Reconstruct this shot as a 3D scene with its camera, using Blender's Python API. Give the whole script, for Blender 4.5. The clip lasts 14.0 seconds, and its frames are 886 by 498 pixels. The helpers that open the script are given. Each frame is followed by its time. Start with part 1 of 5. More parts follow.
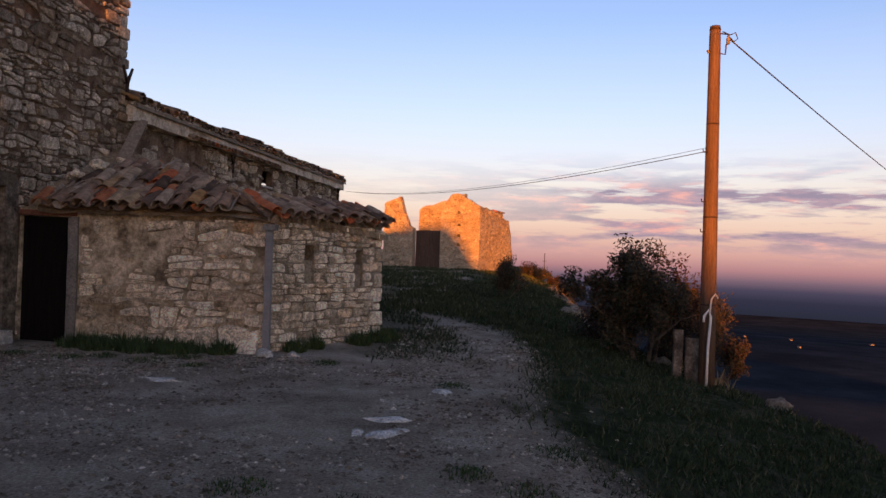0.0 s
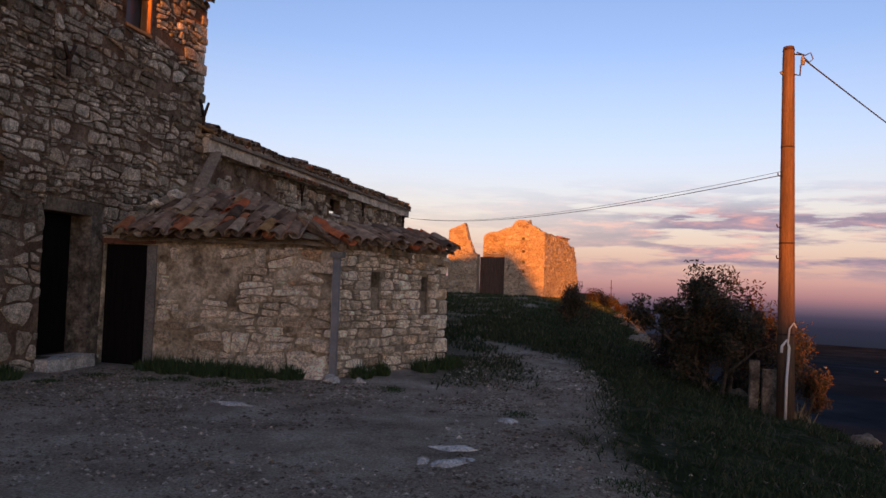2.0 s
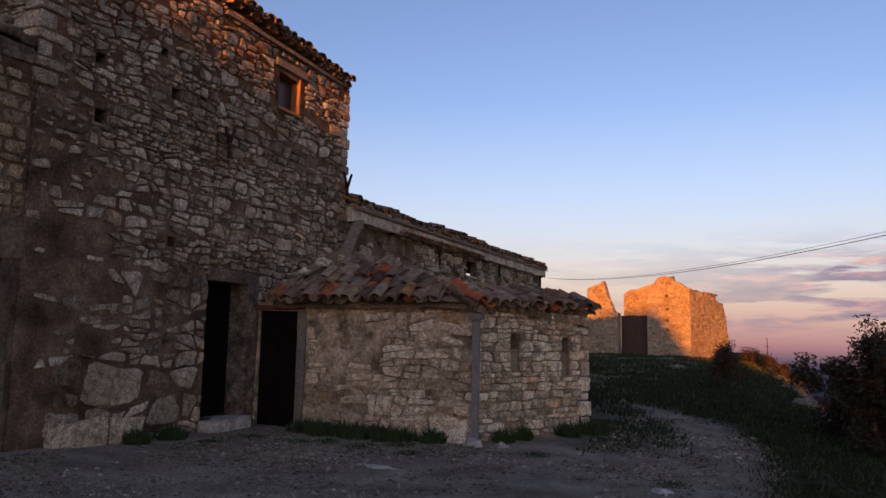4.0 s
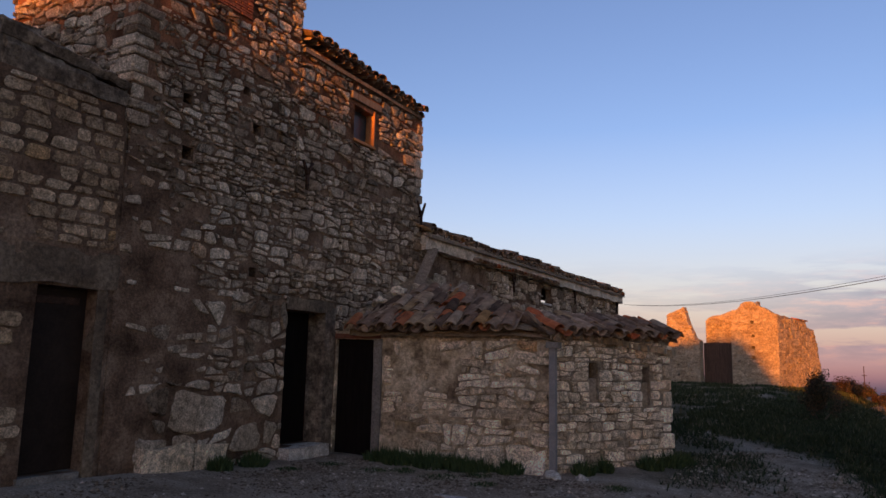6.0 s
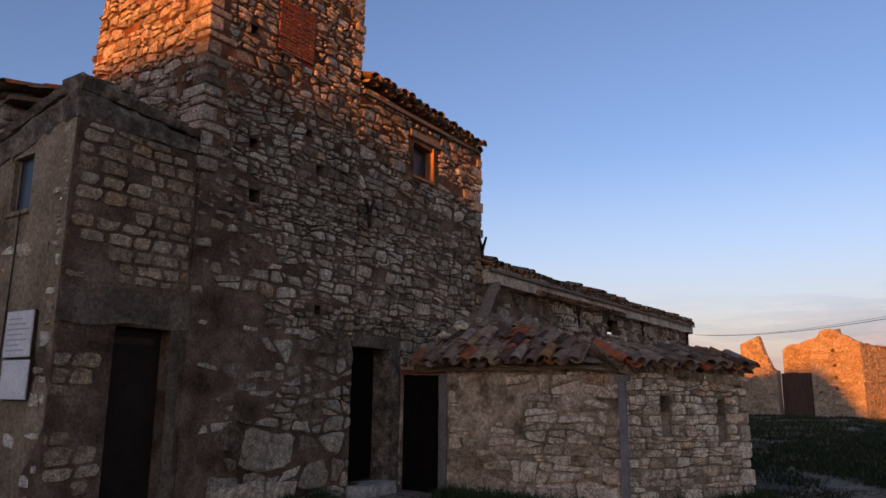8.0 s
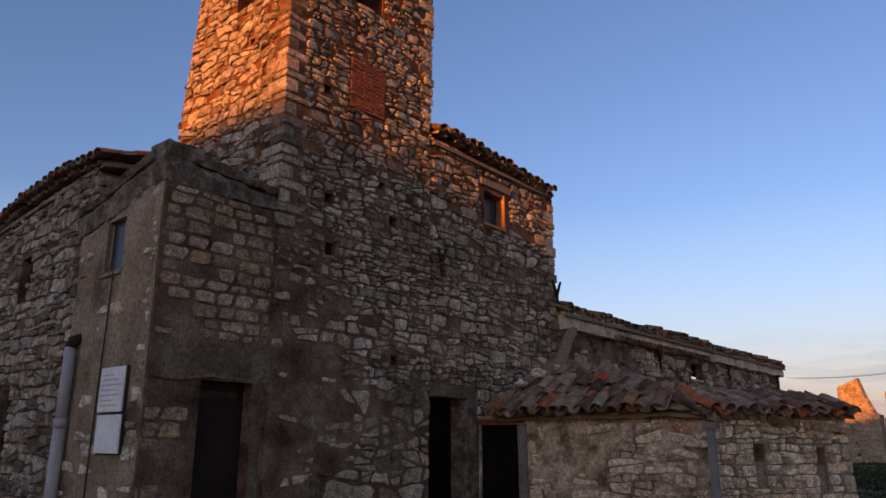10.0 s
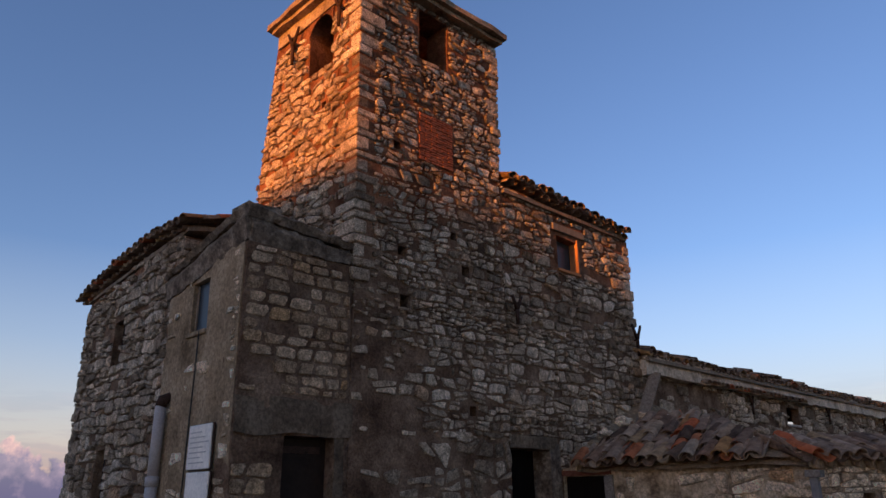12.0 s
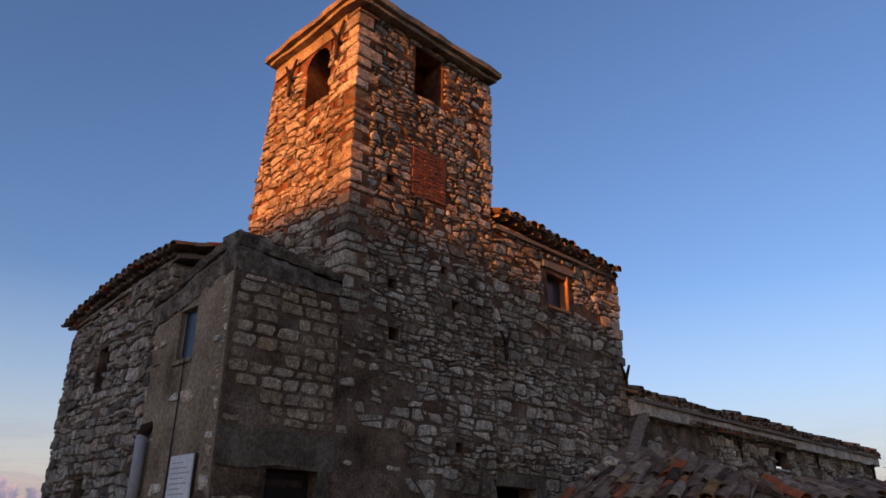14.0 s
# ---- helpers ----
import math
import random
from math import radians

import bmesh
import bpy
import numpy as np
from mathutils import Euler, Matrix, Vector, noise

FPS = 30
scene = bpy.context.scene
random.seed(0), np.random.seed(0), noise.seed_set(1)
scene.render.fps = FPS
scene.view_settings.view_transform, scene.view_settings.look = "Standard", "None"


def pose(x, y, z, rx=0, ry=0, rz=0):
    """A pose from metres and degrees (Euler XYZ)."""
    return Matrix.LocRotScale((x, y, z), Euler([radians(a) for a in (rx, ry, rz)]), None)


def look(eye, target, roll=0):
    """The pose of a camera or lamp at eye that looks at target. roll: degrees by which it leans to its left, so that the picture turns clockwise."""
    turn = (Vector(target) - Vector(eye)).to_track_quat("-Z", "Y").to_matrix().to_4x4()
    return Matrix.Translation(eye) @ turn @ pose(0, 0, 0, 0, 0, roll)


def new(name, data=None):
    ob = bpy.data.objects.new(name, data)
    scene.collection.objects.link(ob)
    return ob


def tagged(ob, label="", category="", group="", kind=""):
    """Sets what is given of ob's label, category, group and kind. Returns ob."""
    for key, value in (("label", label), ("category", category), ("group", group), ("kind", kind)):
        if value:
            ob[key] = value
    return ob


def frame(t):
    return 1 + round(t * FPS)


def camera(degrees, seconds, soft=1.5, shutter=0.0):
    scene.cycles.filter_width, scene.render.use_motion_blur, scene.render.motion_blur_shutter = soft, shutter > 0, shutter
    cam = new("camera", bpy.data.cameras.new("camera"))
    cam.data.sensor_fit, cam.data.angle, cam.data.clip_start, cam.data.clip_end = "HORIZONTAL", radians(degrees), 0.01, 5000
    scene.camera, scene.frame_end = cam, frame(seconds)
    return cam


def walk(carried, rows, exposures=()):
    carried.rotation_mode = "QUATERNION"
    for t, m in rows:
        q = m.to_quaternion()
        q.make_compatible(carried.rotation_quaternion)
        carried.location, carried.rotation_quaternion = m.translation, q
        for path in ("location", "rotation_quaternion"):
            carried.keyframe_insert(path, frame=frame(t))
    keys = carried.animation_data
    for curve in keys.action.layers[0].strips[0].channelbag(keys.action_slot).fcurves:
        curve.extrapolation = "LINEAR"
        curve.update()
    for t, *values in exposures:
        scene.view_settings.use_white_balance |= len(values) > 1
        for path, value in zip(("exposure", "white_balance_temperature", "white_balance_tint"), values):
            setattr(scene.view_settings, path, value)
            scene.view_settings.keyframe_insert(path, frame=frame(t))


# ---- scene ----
cam = camera(63.8, 14.0)
PATH = [
    (0.0, 0.000, 0.000, 1.650, 90.11, -1.96, 7.00),
    (0.5, -0.003, -0.002, 1.650, 90.47, -2.05, 8.24),
    (1.0, -0.007, -0.002, 1.653, 91.11, -1.99, 9.89),
    (1.5, -0.011, -0.005, 1.657, 91.57, -1.83, 11.00),
    (2.0, -0.016, 0.001, 1.658, 92.06, -2.00, 12.15),
    (2.5, -0.016, 0.007, 1.657, 92.70, -1.96, 14.54),
    (3.0, -0.033, 0.013, 1.661, 93.71, -1.71, 18.16),
    (3.5, -0.048, 0.014, 1.660, 95.48, -1.35, 20.96),
    (6.0, -0.084, 0.027, 1.687, 98.67, -1.21, 29.04),
    (6.5, -0.088, 0.020, 1.686, 99.42, -1.16, 30.47),
    (7.0, -0.091, 0.029, 1.686, 99.84, -0.90, 31.73),
    (9.5, -0.109, 0.036, 1.691, 104.28, -0.13, 38.36),
    (10.0, -0.115, 0.025, 1.699, 105.10, 0.03, 40.23),
    (10.5, -0.114, 0.033, 1.698, 106.16, 0.40, 42.99),
    (11.0, -0.122, 0.034, 1.685, 107.50, 0.77, 44.67),
    (11.5, -0.131, 0.030, 1.684, 108.48, 0.82, 45.81),
    (12.0, -0.136, 0.026, 1.685, 109.17, 0.74, 46.53),
    (12.5, -0.137, 0.032, 1.680, 109.99, 0.08, 46.28),
    (13.0, -0.131, 0.034, 1.687, 110.77, -0.36, 46.04),
    (13.5, -0.144, 0.025, 1.677, 111.50, -0.20, 45.67),
    (14.0, -0.124, 0.036, 1.668, 111.97, -0.39, 45.38),
]
walk(cam, [(t, pose(x, y, z, rx, ry, rz)) for t, x, y, z, rx, ry, rz in PATH],
     exposures=[(0.0, 1.12, 7050, 14), (3.5, 0.92, 6900, 13), (7.0, 0.81, 6650, 11), (10.5, 0.85, 6300, 8), (14.0, 0.76, 5950, 4)])

# ---- world, sun ----
SUN_WAY = Vector((0.075, -0.99, 0.081)).normalized()   # towards the setting sun
world = bpy.data.worlds.new("dusk")
world.use_nodes = True
scene.world = world
wn, wl = world.node_tree.nodes, world.node_tree.links
sky = wn.new("ShaderNodeTexSky")
sky.sky_type, sky.sun_disc = "NISHITA", False
sky.sun_elevation, sky.sun_rotation = math.asin(SUN_WAY.z), math.atan2(SUN_WAY.x, SUN_WAY.y)
sky.altitude, sky.air_density, sky.dust_density, sky.ozone_density = 600, 1.0, 0.6, 2.0
tint = wn.new("ShaderNodeMix")
tint.data_type, tint.blend_type = "RGBA", "MULTIPLY"
tint.inputs[0].default_value = 1.0
tint.inputs[7].default_value = (1.1, 0.95, 1.17, 1)
wl.new(sky.outputs[0], tint.inputs[6])
back = wn["Background"]
wl.new(tint.outputs[2], back.inputs[0])
back.inputs[1].default_value = 0.15
sun = new("sun", bpy.data.lights.new("sun", "SUN"))
sun.data.energy, sun.data.angle, sun.data.color = 4.5, radians(0.6), (1.0, 0.3, 0.016)
sun.matrix_world = look(SUN_WAY * 50, (0, 0, 0))

# ---- materials ----
def material(name, rough=0.9):
    m = bpy.data.materials.new(name)
    m.use_nodes = True
    b = m.node_tree.nodes["Principled BSDF"]
    b.inputs["Roughness"].default_value = rough
    b.inputs["Specular IOR Level"].default_value = 0.06
    return m, m.node_tree.nodes, m.node_tree.links, b


def noise_node(n, l, scale, detail=6, rough=0.6, coord=None, stretch=None):
    t = n.new("ShaderNodeTexNoise")
    t.inputs["Scale"].default_value, t.inputs["Detail"].default_value, t.inputs["Roughness"].default_value = scale, detail, rough
    if coord is not None:
        if stretch:
            mp = n.new("ShaderNodeMapping")
            mp.inputs["Scale"].default_value = stretch
            l.new(coord, mp.inputs["Vector"])
            coord = mp.outputs[0]
        l.new(coord, t.inputs["Vector"])
    return t.outputs["Fac"]


def ramp(n, l, fac, stops):
    r = n.new("ShaderNodeValToRGB")
    e = r.color_ramp.elements
    while len(e) < len(stops):
        e.new(0.5)
    for s, (p, c) in zip(e, stops):
        s.position, s.color = p, (*c, 1)
    l.new(fac, r.inputs[0])
    return r.outputs[0]


def mix(n, l, fac, a, b, mode="MIX"):
    x = n.new("ShaderNodeMix")
    x.data_type, x.blend_type = "RGBA", mode
    for sock, val in ((x.inputs[0], fac), (x.inputs[6], a), (x.inputs[7], b)):
        if isinstance(val, (int, float)):
            sock.default_value = val
        elif isinstance(val, tuple):
            sock.default_value = (*val, 1)
        else:
            l.new(val, sock)
    return x.outputs[2]


def bump(n, l, b, height, strength, dist):
    u = n.new("ShaderNodeBump")
    u.inputs["Strength"].default_value, u.inputs["Distance"].default_value = strength, dist
    l.new(height, u.inputs["Height"])
    l.new(u.outputs[0], b.inputs["Normal"])


def world_place(n):
    return n.new("ShaderNodeNewGeometry").outputs["Position"]


WARM = (1.15, 1.04, 0.92)   # warm tint shared by stone and earth colours, offsetting the blue sky light


def stone_material(name, stops, island, dirt=(0.35, 0.27, 0.2), dirt_amount=0.75, tone=WARM):
    m, n, l, b = material(name, 0.92)
    rnd = n.new("ShaderNodeNewGeometry").outputs["Random Per Island"] if island else n.new("ShaderNodeObjectInfo").outputs["Random"]
    p = world_place(n)
    c = ramp(n, l, rnd, stops)
    c = mix(n, l, 0.85, c, ramp(n, l, noise_node(n, l, 11, 9, 0.75, p), [(0.36, (0.34, 0.31, 0.28)), (0.64, (1.5, 1.47, 1.42))]), "MULTIPLY")
    c = mix(n, l, 0.85, c, ramp(n, l, noise_node(n, l, 42, 6, 0.75, p), [(0.38, (0.38, 0.36, 0.33)), (0.62, (1.5, 1.48, 1.45))]), "MULTIPLY")
    spot = ramp(n, l, noise_node(n, l, 0.9, 7, 0.68, p), [(0.42, (1, 1, 1)), (0.62, dirt)])
    c = mix(n, l, dirt_amount, c, spot, "MULTIPLY")
    c = mix(n, l, 1.0, c, tone, "MULTIPLY")
    l.new(c, b.inputs["Base Color"])
    bump(n, l, b, noise_node(n, l, 24, 10, 0.78, p), 1.0, 0.055)
    return m


def mottled(name, stops, scale=3.0, fine=30.0, strength=0.6, dist=0.03, rough=0.92, stretch=None, grain=0.8):
    m, n, l, b = material(name, rough)
    p = world_place(n)
    c = ramp(n, l, noise_node(n, l, scale, 9, 0.68, p, stretch), stops)
    c = mix(n, l, grain, c, ramp(n, l, noise_node(n, l, fine, 5, 0.75, p, stretch), [(0.36, (0.5, 0.5, 0.5)), (0.64, (1.4, 1.4, 1.4))]), "MULTIPLY")
    c = mix(n, l, 1.0, c, WARM, "MULTIPLY")
    l.new(c, b.inputs["Base Color"])
    bump(n, l, b, noise_node(n, l, fine, 8, 0.7, p, stretch), strength, dist)
    return m


LIME = [(0.0, (0.2, 0.165, 0.13)), (0.2, (0.38, 0.335, 0.285)), (0.55, (0.53, 0.475, 0.405)), (0.8, (0.63, 0.575, 0.5)), (0.93, (0.75, 0.695, 0.61)), (1.0, (0.46, 0.33, 0.23))]
PALE = [(0.0, (0.36, 0.29, 0.22)), (0.25, (0.62, 0.54, 0.44)), (0.6, (0.8, 0.72, 0.61)), (0.9, (0.9, 0.83, 0.72)), (1.0, (0.6, 0.42, 0.27))]
stone = stone_material("limestone", LIME, False, (0.42, 0.34, 0.27), 0.6)
stone_rest = stone_material("limestone_rubble", LIME, True, (0.42, 0.34, 0.27), 0.6)
DULL = [(0.0, (0.32, 0.245, 0.175)), (0.4, (0.45, 0.365, 0.275)), (0.75, (0.55, 0.455, 0.35)), (0.93, (0.62, 0.53, 0.42)), (1.0, (0.5, 0.37, 0.23))]
block_stone = stone_material("dull_tuff_block", DULL, False, (0.55, 0.43, 0.32), 0.6)
block_rest = stone_material("dull_tuff_rubble", DULL, True, (0.55, 0.43, 0.32), 0.6)
pale_stone = stone_material("pale_limestone", PALE, False, (0.5, 0.42, 0.33), 0.25, (1.28, 1.18, 1.05))
pale_stone_rest = stone_material("pale_limestone_rubble", PALE, True, (0.5, 0.42, 0.33), 0.25, (1.28, 1.18, 1.05))
RUINC = [(0.0, (0.3, 0.255, 0.2)), (0.5, (0.4, 0.345, 0.275)), (1.0, (0.5, 0.44, 0.355))]
ruin_mortar = mottled("ruin_mortar", [(0.3, (0.22, 0.185, 0.14)), (0.5, (0.32, 0.275, 0.21)), (0.7, (0.4, 0.35, 0.275))], 1.2, 12, 0.8, 0.06)
zinc = mottled("weathered_zinc", [(0.3, (0.14, 0.14, 0.15)), (0.7, (0.24, 0.235, 0.24))], 4, 30, 0.2, 0.005, 0.6, grain=0.25)
ruin_stone = stone_material("ruin_limestone", RUINC, False, (0.7, 0.62, 0.52), 0.5)
ruin_stone_rest = stone_material("ruin_limestone_rubble", RUINC, True, (0.7, 0.62, 0.52), 0.5)
mortar = mottled("earth_mortar", [(0.32, (0.06, 0.037, 0.025)), (0.5, (0.155, 0.103, 0.072)), (0.68, (0.28, 0.205, 0.15))], 2.2, 26, 0.9, 0.05)
pale_mortar = mottled("lime_mortar", [(0.3, (0.15, 0.118, 0.085)), (0.5, (0.27, 0.22, 0.165)), (0.7, (0.38, 0.325, 0.255))], 2.0, 24, 0.9, 0.05)
n, l = mortar.node_tree.nodes, mortar.node_tree.links
b = n["Principled BSDF"]
old = b.inputs["Base Color"].links[0].from_socket
# red earth pointing and low-sun orange coloured into upper walls in uneven patches
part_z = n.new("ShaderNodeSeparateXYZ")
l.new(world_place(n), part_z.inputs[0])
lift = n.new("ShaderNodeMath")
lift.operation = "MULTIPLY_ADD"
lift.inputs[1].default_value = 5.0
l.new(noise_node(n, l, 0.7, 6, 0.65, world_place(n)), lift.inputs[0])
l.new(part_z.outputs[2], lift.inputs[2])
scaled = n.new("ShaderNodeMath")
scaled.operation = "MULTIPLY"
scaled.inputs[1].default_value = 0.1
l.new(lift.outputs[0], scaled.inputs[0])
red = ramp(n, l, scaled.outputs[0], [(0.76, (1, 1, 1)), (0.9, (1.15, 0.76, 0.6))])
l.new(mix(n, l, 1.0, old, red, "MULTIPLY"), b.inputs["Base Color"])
plaster = mottled("weathered_plaster", [(0.32, (0.12, 0.088, 0.055)), (0.5, (0.26, 0.2, 0.135)), (0.68, (0.38, 0.31, 0.225))], 1.4, 18, 0.5, 0.02)
eave_plaster = mottled("pale_eave_plaster", [(0.34, (0.28, 0.23, 0.185)), (0.5, (0.52, 0.45, 0.37)), (0.66, (0.7, 0.62, 0.53))], 2.2, 20, 0.8, 0.03)
render_brown = mottled("brown_render", [(0.32, (0.06, 0.045, 0.033)), (0.5, (0.135, 0.104, 0.076)), (0.68, (0.225, 0.18, 0.135))], 2.0, 18, 0.8, 0.04)
annex_plaster = mottled("crumbling_plaster", [(0.38, (0.16, 0.12, 0.082)), (0.5, (0.38, 0.31, 0.22)), (0.62, (0.62, 0.53, 0.41))], 2.6, 16, 0.9, 0.05)
concrete = mottled("stained_concrete", [(0.36, (0.07, 0.056, 0.045)), (0.5, (0.16, 0.13, 0.103)), (0.64, (0.31, 0.26, 0.21))], 4.5, 22, 0.9, 0.05)
light_concrete = mottled("grey_cement", [(0.3, (0.12, 0.112, 0.103)), (0.7, (0.23, 0.215, 0.2))], 3.0, 40, 0.4, 0.01)
white_stone = mottled("bare_white_rock", [(0.35, (0.26, 0.24, 0.22)), (0.65, (0.6, 0.575, 0.54))], 5, 40, 0.6, 0.02)
wood = mottled("weathered_timber", [(0.3, (0.13, 0.095, 0.07)), (0.7, (0.3, 0.25, 0.2))], 3, 30, 0.6, 0.01, 0.85, (6, 6, 0.5))
pole_wood = mottled("tarred_pole_timber", [(0.3, (0.07, 0.044, 0.03)), (0.7, (0.16, 0.105, 0.078))], 3, 25, 0.6, 0.01, 0.8, (9, 9, 0.4))
# near-black: the shade inside door and window openings is put into these boards
shade_boards = mottled("shade_black_boards", [(0.3, (0.004, 0.003, 0.003)), (0.7, (0.011, 0.008, 0.007))], 3, 30, 0.3, 0.005, 0.7, (8, 8, 0.6), grain=0.25)
door_metal = mottled("dark_brown_door_paint", [(0.3, (0.014, 0.01, 0.008)), (0.7, (0.03, 0.021, 0.017))], 2, 30, 0.2, 0.004, 0.6, grain=0.25)
gate_wood = mottled("brown_gate_boards", [(0.3, (0.05, 0.035, 0.028)), (0.7, (0.11, 0.075, 0.06))], 3, 20, 0.4, 0.01, 0.85, (6, 6, 0.4))
red_lintel = mottled("red_brown_paint", [(0.3, (0.12, 0.05, 0.035)), (0.7, (0.2, 0.085, 0.06))], 5, 40, 0.3, 0.005, 0.8)
sun_orange_wood = mottled("sun_orange_timber", [(0.3, (0.3, 0.14, 0.06)), (0.7, (0.45, 0.22, 0.1))], 4, 40, 0.3, 0.005, 0.7, (8, 8, 0.7))
iron = mottled("rusted_iron", [(0.3, (0.025, 0.018, 0.015)), (0.7, (0.07, 0.04, 0.03))], 10, 60, 0.4, 0.003, 0.7)
pipe_grey = mottled("grey_plastic_pipe", [(0.3, (0.3, 0.29, 0.3)), (0.7, (0.42, 0.4, 0.41))], 3, 40, 0.1, 0.003, 0.55, grain=0.25)
brick_mat = mottled("red_brick", [(0.3, (0.25, 0.085, 0.05)), (0.7, (0.4, 0.15, 0.085))], 6, 40, 0.5, 0.01)
board_white = mottled("white_notice_board", [(0.3, (0.62, 0.62, 0.62)), (0.7, (0.78, 0.78, 0.77))], 4, 20, 0.1, 0.003, 0.6, grain=0.25)
print_grey = mottled("faded_print", [(0.3, (0.36, 0.36, 0.37)), (0.7, (0.48, 0.48, 0.48))], 8, 30, 0.05, 0.002, 0.7, grain=0.25)
wire_mat = mottled("black_cable", [(0.3, (0.03, 0.03, 0.03)), (0.7, (0.06, 0.055, 0.05))], 8, 30, 0.1, 0.002, 0.6)
white_paint = mottled("white_conduit", [(0.3, (0.55, 0.53, 0.5)), (0.7, (0.72, 0.7, 0.67))], 6, 30, 0.1, 0.002, 0.5, grain=0.25)
bark = mottled("bark", [(0.3, (0.05, 0.04, 0.03)), (0.7, (0.13, 0.105, 0.085))], 8, 40, 0.8, 0.01)
rock_mat = mottled("weathered_rock", [(0.3, (0.08, 0.062, 0.048)), (0.5, (0.17, 0.14, 0.11)), (0.75, (0.3, 0.26, 0.22))], 1.5, 14, 0.9, 0.06)

glass, n, l, b = material("dusty_pane", 0.3)
b.inputs["Base Color"].default_value = (0.045, 0.052, 0.06, 1)
b.inputs["Specular IOR Level"].default_value = 0.3


def tile_material(name, island):
    m, n, l, b = material(name, 0.9)
    rnd = n.new("ShaderNodeNewGeometry").outputs["Random Per Island"] if island else n.new("ShaderNodeObjectInfo").outputs["Random"]
    p = world_place(n)
    c = ramp(n, l, rnd, [(0.0, (0.1, 0.075, 0.06)), (0.25, (0.22, 0.165, 0.13)), (0.45, (0.36, 0.3, 0.24)), (0.6, (0.25, 0.17, 0.125)), (0.8, (0.42, 0.37, 0.31)), (0.87, (0.38, 0.27, 0.13)), (0.92, (0.4, 0.17, 0.09)), (1.0, (0.5, 0.16, 0.08))])
    c = mix(n, l, 0.8, c, ramp(n, l, noise_node(n, l, 7, 8, 0.7, p), [(0.35, (0.4, 0.38, 0.35)), (0.65, (1.2, 1.2, 1.15))]), "MULTIPLY")
    c = mix(n, l, 1.0, c, (0.98, 0.8, 0.67), "MULTIPLY")
    l.new(c, b.inputs["Base Color"])
    bump(n, l, b, noise_node(n, l, 40, 6, 0.7, p), 0.5, 0.01)
    return m


tile_mat = tile_material("roof_tile_clay", False)
tile_rest = tile_material("roof_tile_clay_rest", True)


def leaf_material(name, stops, rough=0.6):
    m, n, l, b = material(name, rough)
    rnd = n.new("ShaderNodeNewGeometry").outputs["Random Per Island"]
    l.new(ramp(n, l, rnd, stops), b.inputs["Base Color"])
    return m


leaf_dark = leaf_material("almond_leaves", [(0, (0.028, 0.027, 0.015)), (0.6, (0.052, 0.045, 0.025)), (1, (0.12, 0.06, 0.03))])
leaf_rust = leaf_material("rusty_leaves", [(0, (0.02, 0.014, 0.009)), (0.6, (0.04, 0.024, 0.014)), (1, (0.08, 0.04, 0.02))])
leaf_dry = leaf_material("dry_scrub", [(0, (0.16, 0.1, 0.05)), (0.6, (0.26, 0.17, 0.08)), (1, (0.34, 0.23, 0.12))])
grass_mat = leaf_material("short_grass", [(0, (0.021, 0.029, 0.013)), (0.6, (0.041, 0.051, 0.021)), (0.9, (0.072, 0.073, 0.036)), (1, (0.14, 0.115, 0.068))], 0.75)
weed_mat = leaf_material("dark_weeds", [(0, (0.03, 0.045, 0.015)), (1, (0.07, 0.09, 0.035))], 0.7)
pebble_mat = stone_material("gravel", [(0, (0.2, 0.165, 0.135)), (0.4, (0.32, 0.275, 0.23)), (0.75, (0.46, 0.41, 0.36)), (1, (0.7, 0.65, 0.6))], True)
# ---- helpers for meshes ----
rng = random.Random(7)


def mesh_of(name, verts, faces, mat, smooth=False):
    me = bpy.data.meshes.new(name)
    me.from_pydata(verts, [], faces)
    me.materials.append(mat)
    if smooth:
        me.shade_smooth()
    me.update()
    return me


def add(name, me, parent=None, label="", m=None):
    ob = new(name, me)
    if parent is not None:
        ob.parent = parent
        if parent.data is None:
            ob.matrix_parent_inverse = parent.matrix_basis.inverted()
    if m is not None:
        ob.matrix_basis = m
    return tagged(ob, label=label)


def thing(name, label, category, at=(0, 0, 0), group="", kind=""):
    ob = new(name)
    ob.empty_display_size = 0.3
    ob.matrix_basis = pose(*at)
    return tagged(ob, label, category, group, kind)


def box_geo(x0, x1, y0, y1, z0, z1, ch=0.0):
    """A box, with chamfered upright and level edges if ch is given."""
    if ch <= 0:
        v = [(x, y, z) for z in (z0, z1) for y in (y0, y1) for x in (x0, x1)]
        return v, [(0, 2, 3, 1), (4, 5, 7, 6), (0, 1, 5, 4), (2, 6, 7, 3), (0, 4, 6, 2), (1, 3, 7, 5)]
    bm = bmesh.new()
    bmesh.ops.create_cube(bm, size=1)
    for q in bm.verts:
        q.co = Vector(((x0 + x1) / 2 + q.co.x * (x1 - x0), (y0 + y1) / 2 + q.co.y * (y1 - y0), (z0 + z1) / 2 + q.co.z * (z1 - z0)))
    bmesh.ops.bevel(bm, geom=bm.edges[:], offset=ch, segments=1, affect="EDGES")
    bm.verts.index_update()
    out = [tuple(q.co) for q in bm.verts], [tuple(q.index for q in fc.verts) for fc in bm.faces]
    bm.free()
    return out


def box(name, x0, x1, y0, y1, z0, z1, mat, parent=None, label="", ch=0.01):
    return add(name, mesh_of(name, *box_geo(x0, x1, y0, y1, z0, z1, ch), mat), parent, label)


